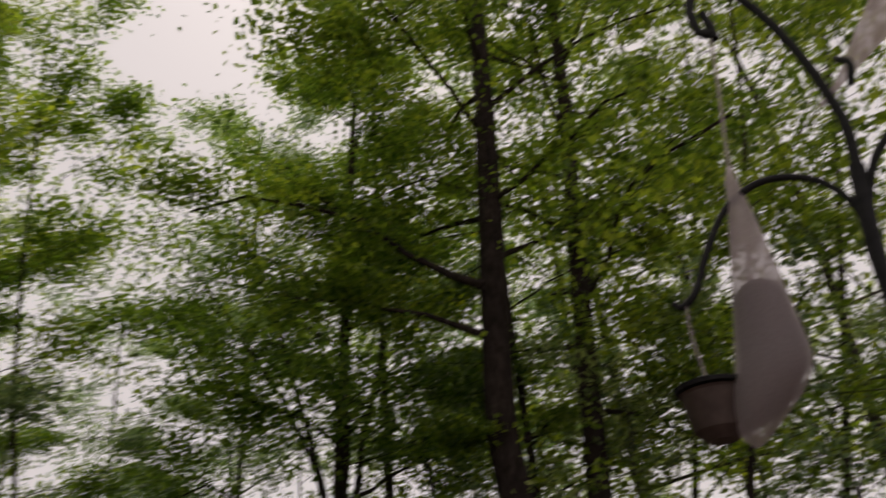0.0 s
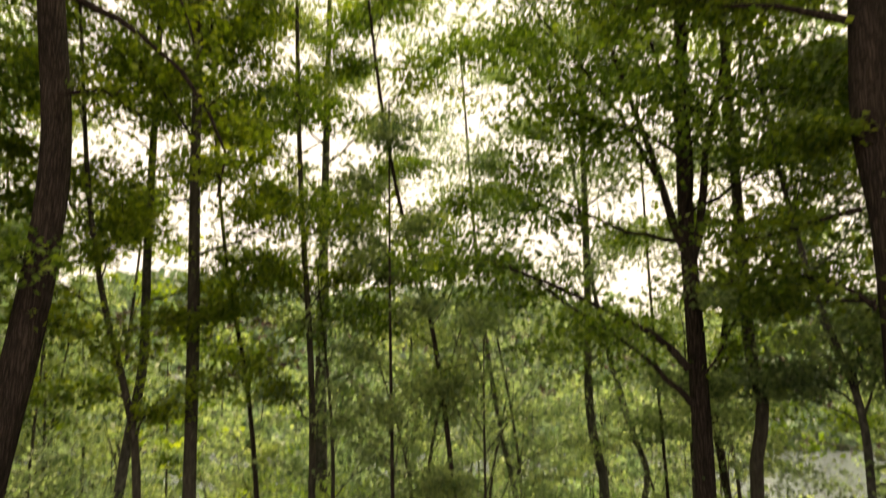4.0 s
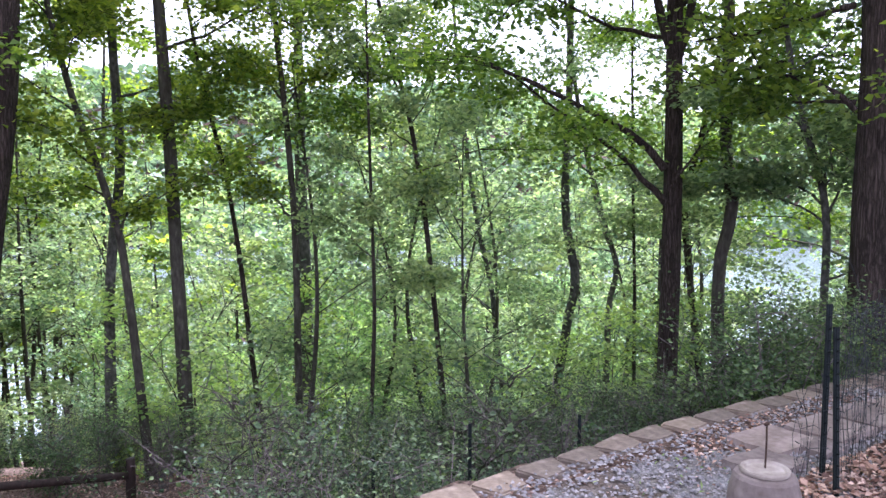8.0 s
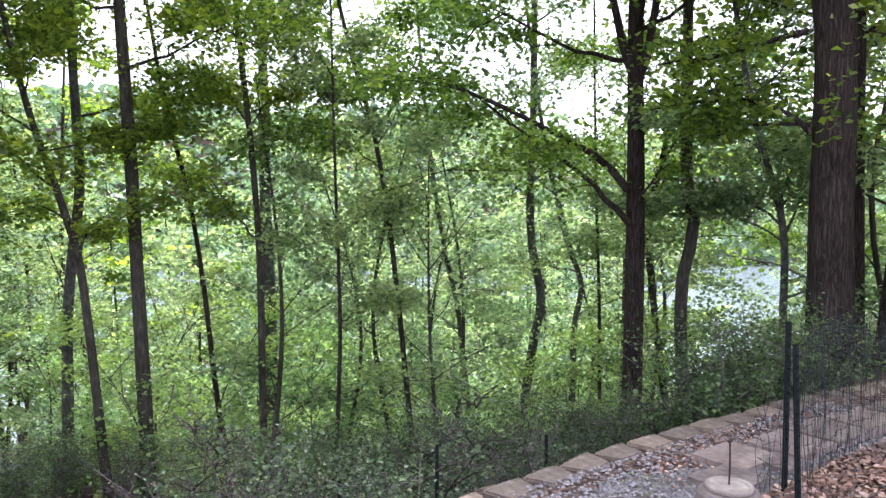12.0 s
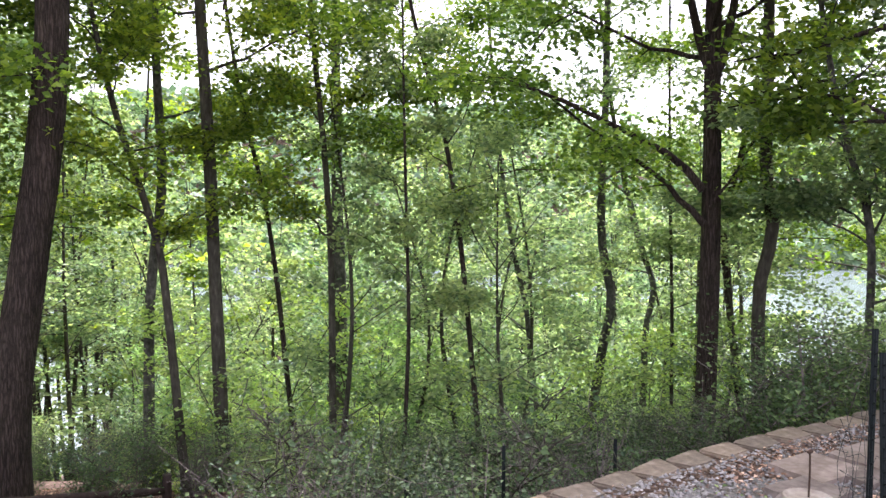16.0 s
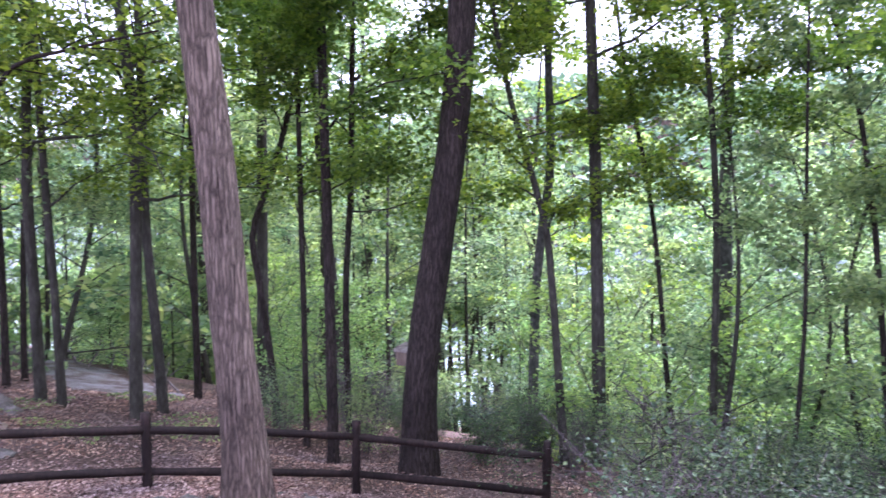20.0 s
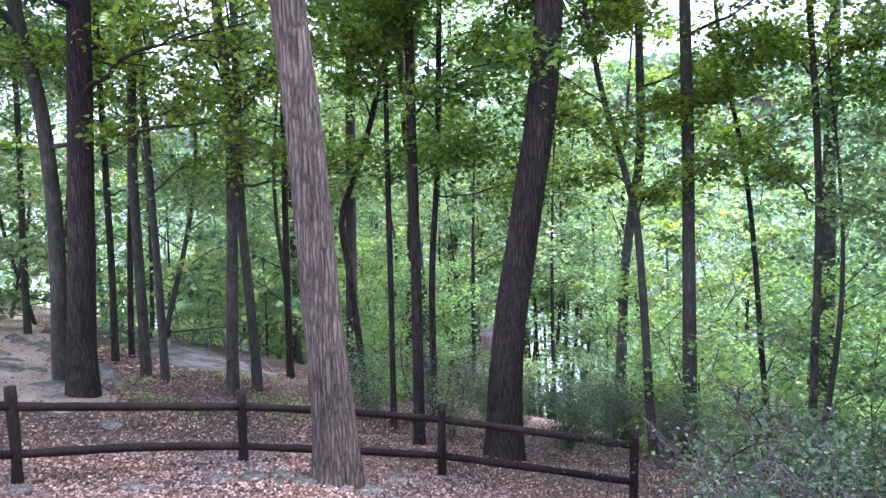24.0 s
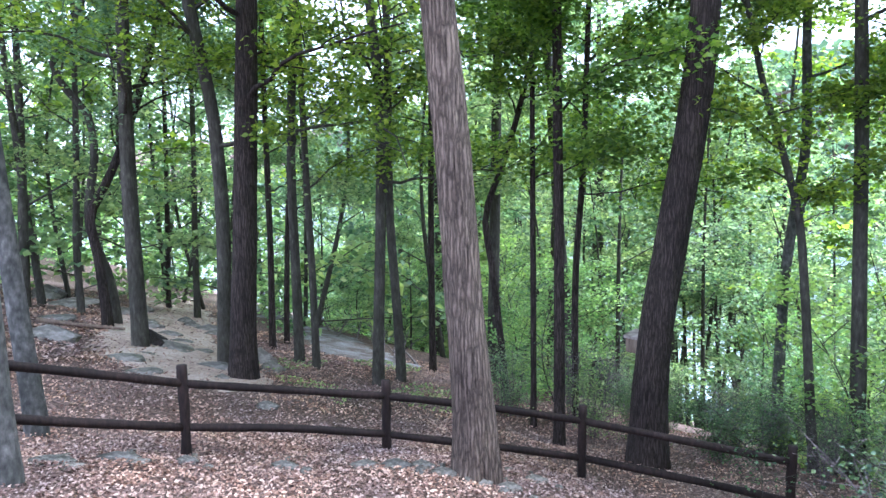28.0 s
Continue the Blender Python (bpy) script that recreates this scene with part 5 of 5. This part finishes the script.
PX, PY = aim(59.0, 0)[:2]
fz = float(ground_z(PX, PY))
hook = thing("hook_pole", pose(0, 0, 0), "black iron hook pole with curved arms", "feeder pole")
part("pole", pipe("pole", [(PX, PY, fz - 0.25), (PX, PY, 1.2), aim(59.2, 20), aim(59.5, 24), aim(60.6, 29.5)], 0.016, BLACK_IRON, 30), hook)
part("arm", pipe("arm", [aim(60.5, 29), aim(61.06, 32), aim(60.7, 35.5), aim(59.87, 38.7), aim(57.6, 43.0), aim(55.6, 44.9), aim(53.8, 44.6), aim(53.1, 43.0), aim(53.5, 41.9), aim(54.5, 41.6)], 0.0115, BLACK_IRON, 40), hook)
part("arm", pipe("arm", [aim(59.5, 24), aim(59.2, 27.6), aim(57.5, 29.65), aim(53.5, 30.7), aim(50.9, 29.8), aim(48.1, 26.9), aim(45.9, 23.9), aim(45.1, 23.5), aim(44.6, 24.0)], 0.008, BLACK_IRON, 36), hook)
part("arm", pipe("arm", [aim(59.8, 26), aim(62.5, 30), aim(65.5, 31.5), aim(68.5, 31), aim(70, 29)], 0.008, BLACK_IRON, 24), hook)
part("clip", pipe("clip", [aim(54.1, 43.2), aim(54.3, 42.4), aim(54.4, 41.3)], 0.011, BLACK_IRON, 8), hook, "dark hanging clip")

# cloth sock feeder: a limp cone, half full
feeder = thing("sock_feeder", pose(1.19, 0.935, 2.03), "white mesh sock feeder half full of dark seed", "bird feeder")
rings = [(0.006, 0.585), (0.012, 0.55), (0.028, 0.44), (0.045, 0.32), (0.061, 0.2), (0.07, 0.13), (0.074, 0.09), (0.072, 0.06), (0.058, 0.035), (0.03, 0.012), (0.006, 0.0)]


def hang(me, scale=1.0):
    """The bag hangs against one side, so its far side bulges and its foot slants."""
    for v in me.vertices:
        wide = float(np.interp(v.co.z, [r[1] for r in rings[::-1]], [r[0] for r in rings[::-1]]))
        u = (v.co.x * 0.9 - v.co.y * 0.44 + wide)
        k = max(0.0, 0.2 - v.co.z) / 0.2
        v.co.z += k * (u - 0.074) * 0.5
        swing = (0.585 - v.co.z) * 0.085
        low = max(0.0, 0.11 - v.co.z) / 0.11
        v.co.x, v.co.y = v.co.x - 0.62 * 0.04 * low, v.co.y + 0.79 * 0.04 * low
        v.co.x, v.co.y = v.co.x - 0.9 * swing + 0.004 * math.sin(v.co.z * 45), v.co.y + 0.44 * swing
    return me


bag = part("bag", hang(disc_stack("bag", rings[::-1], SOCK, 36, True)), feeder)
fill = [(r * 0.86, z + 0.012) for r, z in rings[::-1] if 0.01 < z < 0.25] + [(0.046, 0.265), (0.03, 0.285)]
part("seed", hang(disc_stack("seed", fill, SEED, 28, True)), feeder, "dark seed filling the lower half")
part("cord", pipe("cord", [(0, 0, 0.58), (0.02, -0.03, 0.8), (0.035, -0.05, 0.98)], 0.004, SOCK, 8, 6), bag, "white hanging cord")

dish = thing("hanging_feeder", pose(1.072, 1.05, 2.02), "small brown hanging cup feeder", "bird feeder")
cup = part("cup", disc_stack("cup", [(0.03, 0.0), (0.05, 0.02), (0.06, 0.09), (0.064, 0.095), (0.05, 0.092)], CLAY), dish)
part("lid", disc_stack("lid", [(0.068, 0.1), (0.07, 0.108), (0.03, 0.122)], BLACK_IRON), cup, "dark lid")
part("cord", pipe("cord", [(0, 0, 0.12), (-0.006, 0.003, 0.22), (0.0, 0.0, 0.3)], 0.003, SOCK, 8, 6), dish)

# a second cloth feeder swings out to one side
swung = thing("sock_feeder", pose(0, 0, 0), "pale pinkish cloth feeder swung out from the pole", "bird feeder")
so = Soup()
so.tube(spline([aim(59.9, 34.05), aim(61.8, 35.0), aim(64.2, 36.4), aim(67.5, 38.2), aim(71.5, 40.5)], 18), np.interp(np.linspace(0, 1, 18), [0, 0.18, 0.5, 0.85, 1], [0.003, 0.009, 0.034, 0.05, 0.012]), 18)
part("bag", so.mesh("bag", SOCK), swung)
part("band", pipe("band", [aim(62.6, 34.6, 1.48), aim(63.2, 35.9, 1.47), aim(62.4, 36.6, 1.49)], 0.008, BLACK_IRON, 8), swung, "dark band across the bag")


# ---------------------------------------------------------------- rocks, litter, gravel
def rock_mesh(seed):
    bm = bmesh.new()
    bmesh.ops.create_icosphere(bm, subdivisions=3, radius=0.5)
    for v in bm.verts:
        p = v.co * 2.2 + Vector((seed * 3.1, seed * 1.7, 0))
        v.co *= 1 + 0.35 * noise.noise(p) + 0.12 * noise.noise(p * 3)
        v.co.z = max(v.co.z, -0.3)
        for ax in (Vector((0.6, 0.3, 0.74)), Vector((-0.5, 0.6, 0.62)), Vector((0.1, -0.8, 0.6))):
            over = v.co.dot(ax) - 0.27
            if over > 0:
                v.co -= ax * over * 0.95
    return from_bm("rock", bm, ROCK)


ROCKS = [rock_mesh(k) for k in range(5)]


def rock(x, y, w, d, h, yaw=0, tilt=0, label="grey rock half sunk in fallen leaves", group="rocks on the slope", meshes=ROCKS):
    ob = part("rock", meshes[int(abs(x * 7 + y * 3)) % len(meshes)], at=pose(x, y, float(ground_z(x, y)) + lump_at(x, y) + h * 0.2, 0, tilt, yaw) @ Matrix.Diagonal((w, d, h, 1)))
    return tagged(ob, label, "rock", group)


# flat stones in the leaves on this side of the fence, each with two chips beside it
for x, y, w, d, h in ((-7.72, 1.64, 0.46, 0.24, 0.14), (-7.64, 2.25, 0.42, 0.22, 0.15), (-7.36, 2.83, 0.24, 0.16, 0.16), (-6.9, 3.69, 0.32, 0.18, 0.15), (-6.44, 4.43, 0.36, 0.2, 0.15),
                      (-6.21, 4.66, 0.34, 0.22, 0.18), (-6.1, 4.93, 0.3, 0.2, 0.16), (-5.8, 4.98, 0.3, 0.22, 0.17), (-5.5, 5.2, 0.3, 0.2, 0.18), (-5.34, 5.5, 0.28, 0.2, 0.15), (-6.2, 5.99, 0.28, 0.17, 0.14), (-5.6, 6.2, 0.3, 0.18, 0.14)):
    rock(x, y, w, d, h, 49)
    rock(x + 0.25, y + 0.1, w * 0.55, d * 0.6, h * 0.7, 89)
    rock(x - 0.2, y + 0.14, w * 0.5, d * 0.5, h * 0.6, 129)
BY_PATH = dict(label="flat grey boulder beside the dirt path", group="boulders by the path")
for x, y, w, d, h in ((-15.3, 3.45, 1.05, 0.62, 0.55), (-22.62, 4.99, 0.8, 0.6, 0.55), (-20.88, 5.06, 1.1, 0.7, 0.4), (-21.93, 5.75, 1.3, 0.7, 0.35), (-23.48, 5.26, 1.0, 0.8, 0.6), (-12.75, 5.43, 0.85, 0.62, 0.24), (-13.43, 6.77, 0.62, 0.5, 0.6), (-12.55, 6.54, 0.48, 0.4, 0.4),
                      (-13.25, 4.05, 0.75, 0.55, 0.24), (-12.15, 3.97, 0.75, 0.6, 0.16), (-18.5, 7.4, 0.5, 0.4, 0.35), (-17.75, 7.6, 0.95, 0.6, 0.4), (-19.1, 7.5, 0.45, 0.35, 0.35), (-16.95, 7.38, 0.6, 0.45, 0.32), (-18.18, 6.2, 0.5, 0.4, 0.26), (-16.6, 6.1, 0.6, 0.45, 0.26), (-17.5, 5.9, 0.8, 0.5, 0.3), (-15.6, 5.95, 0.6, 0.4, 0.2),
                      (-14.46, 5.9, 0.6, 0.45, 0.16), (-18.35, 4.2, 0.86, 0.77, 0.2), (-9.59, 4.89, 0.33, 0.26, 0.18), (-11.65, 5.15, 0.3, 0.24, 0.24), (-13.9, 4.6, 0.45, 0.3, 0.14), (-20.1, 6.3, 0.9, 0.6, 0.4), (-21.0, 7.0, 0.7, 0.5, 0.45)):
    rock(x, y, w, d, h, 49, **BY_PATH)
rock(-14.45, 5.38, 0.95, 0.62, 0.3, 30, 14, **BY_PATH)
DARK_ROCK = [ob_me.copy() for ob_me in ROCKS[:1]]
DARK_ROCK[0].materials[0] = BARK_DARK
rock(-14.85, 5.12, 0.75, 0.45, 0.55, 20, 0, "dark boulder under a pale slab", "boulders by the path", DARK_ROCK)
so = Soup()
so.tube(spline([(-17.0, 3.5, -1.32), (-16.8, 4.2, -1.5), (-16.5, 5.1, -1.68)], 14), np.linspace(0.05, 0.03, 14), 8, 0.05, np.random.default_rng(8))
tagged(part("fallen_branch", so.mesh("fallen_branch", CEDAR)), "weathered fallen limb lying on the slope", "branch", "fallen branches")
BOX_AT = (-6.93, 10.15, -1.3)

box = thing("bird_house", pose(*BOX_AT), "brown wooden box on a post among the trees", "bird house")
bz = BOX_AT[2] - float(ground_z(BOX_AT[0], BOX_AT[1]))
part("body", slab("body", 0.28, 0.28, 0.24, CEDAR, 5, 0.004), box)
part("roof", slab("roof", 0.34, 0.36, 0.03, CONCRETE, 6, 0.004), box, "pale flat lid", pose(0, 0, 0.255, 8))
part("post", log((0, 0, -bz - 0.2), (0, 0, 0.0), 0.05, 90).mesh("post", CEDAR), box)

# driftwood and fallen limbs behind the trees
for k in range(16):
    x, y = -13.5 - 11 * rng.random(), 0
    y = 9.6 + (-13 - x) * 0.28 + rng.uniform(-0.3, 1.6)
    a, L = rng.uniform(-0.5, 0.5) + 2.7, rng.uniform(1.0, 2.6)
    z = float(ground_z(x, y))
    p = [(0, 0, 0.03), (math.cos(a) * L * 0.5, math.sin(a) * L * 0.5, 0.1 + 0.15 * rng.random()), (math.cos(a) * L, math.sin(a) * L, 0.08 + 0.25 * rng.random())]
    so = Soup()
    so.tube(spline(p, 10), np.linspace(0.035, 0.01, 10), 6, 0.05, rng)
    for _ in range(4):
        q = spline(p, 10)[rng.integers(3, 9)]
        so.tube(spline([q, q + rng.normal(0, 0.3, 3) + np.array((0, 0, 0.2))], 4), np.linspace(0.014, 0.005, 4), 5)
    tagged(part("fallen_branch", so.mesh("fallen_branch", TWIG), at=pose(x, y, z)), "bare grey fallen branch on the ground", "branch", "fallen branches")


def scatter(count, xa, xb, ya, yb, test, lift, spread=0.0):
    x, y = rng.uniform(xa, xb, count), rng.uniform(ya, yb, count)
    ok = test(x, y)
    x, y = x[ok], y[ok]
    n = np.array([lump_at(a, b) for a, b in zip(x, y)])
    return np.stack([x, y, ground_z(x, y) + n + lift + rng.uniform(0, 0.03, len(x))], 1)


litter = Soup()
litter.leaves(scatter(9000, -26, -10.4, 3.4, 11, lambda x, y: on_trail(x, y, 1.6), 0.05), 0.06, rng, 0.0, 0.3, 0.6)
litter.leaves(scatter(40000, -8.6, -2.9, -1.5, 7.4, lambda x, y: (beyond_wall(x, y) < 0) | (x < -3.4), 0.012), 0.042, rng, 0.0, 0.6, 0.66)
litter.leaves(scatter(64000, -14.5, -2.6, -1.5, 13.0, lambda x, y: ((beyond_wall(x, y) < 0) | (x < -3.4)) & ~on_trail(x, y, 0.7), 0.015), 0.047, rng, 0.0, 0.6, 0.66)
litter.leaves(scatter(15000, -26, -13, 0, 9.5, lambda x, y: ~on_trail(x, y, 1.1), 0.03), 0.1, rng, 0.0, 0.35, 0.6)
litter.leaves(scatter(9500, 1.75, 4.2, 2.6, 4.9, lambda x, y: y < 0.68 * x + 2.62, 0.03), 0.056, rng, 0.0, 0.4, 0.6)
litter.leaves(scatter(2600, 1.5, 3.3, 4.0, 5.8, lambda x, y: (beyond_wall(x, y) < -0.14) & (beyond_wall(x, y) > -0.62), 0.014), 0.034, rng, 0.0, 0.5, 0.6)
litter.leaves(scatter(1500, 0.2, 4.4, 3.4, 6.3, lambda x, y: (beyond_wall(x, y) < -0.1) & (beyond_wall(x, y) > -0.9), 0.012), 0.03, rng, 0.0, 0.4, 0.6)
tagged(part("leaf_litter", litter.mesh("leaf_litter", LITTER, False)), "dry brown fallen leaves", "leaf litter", kind="stuff")

# gravel stones lying on the terrace
at = scatter(15000, 0.0, 3.6, 2.6, 5.8, lambda x, y: (beyond_wall(x, y) < -0.12) & (beyond_wall(x, y) > -2.2), 0.008)
octa = np.array([(1, 0, 0), (0, 1, 0), (-1, 0, 0), (0, -1, 0), (0, 0, 0.8)], dtype=float)
tri = np.array([(0, 1, 4), (1, 2, 4), (2, 3, 4), (3, 0, 4), (0, 3, 2), (0, 2, 1)])
yaw, size = rng.uniform(0, 6.28, len(at)), rng.uniform(0.006, 0.018, len(at))
co, sn_ = np.cos(yaw), np.sin(yaw)
base = octa[None] * rng.uniform(0.6, 1.3, (len(at), 5, 1))
rot = np.stack([base[..., 0] * co[:, None] - base[..., 1] * sn_[:, None], base[..., 0] * sn_[:, None] + base[..., 1] * co[:, None], base[..., 2]], -1)
gv = at[:, None] + rot * size[:, None, None]
gf = tri[None] + (np.arange(len(at)) * 5)[:, None, None]
tagged(part("gravel", mesh_of("gravel", gv.reshape(-1, 3), [gf.reshape(-1, 3)], PEBBLE, False)), "loose grey gravel stones", "gravel", kind="stuff")

# low green sprigs on the floor
sprig = Soup()
sprig.leaves(scatter(2600, -14, -9, 6, 10.5, lambda x, y: np.sin(x * 1.7) + np.sin(y * 2.1 + x) > 0.1, 0.07), 0.07, rng, -0.3, 0.8, 0.5)
sprig.leaves(scatter(110, 0.6, 2.6, 2.9, 4.6, lambda x, y: beyond_wall(x, y) < -0.3, 0.02), 0.04, rng, -0.6, 0.8, 0.4)
tagged(part("ground_plants", sprig.mesh("ground_plants", LEAF_LIGHT, False)), "small green seedlings on the floor", "plants", kind="stuff")
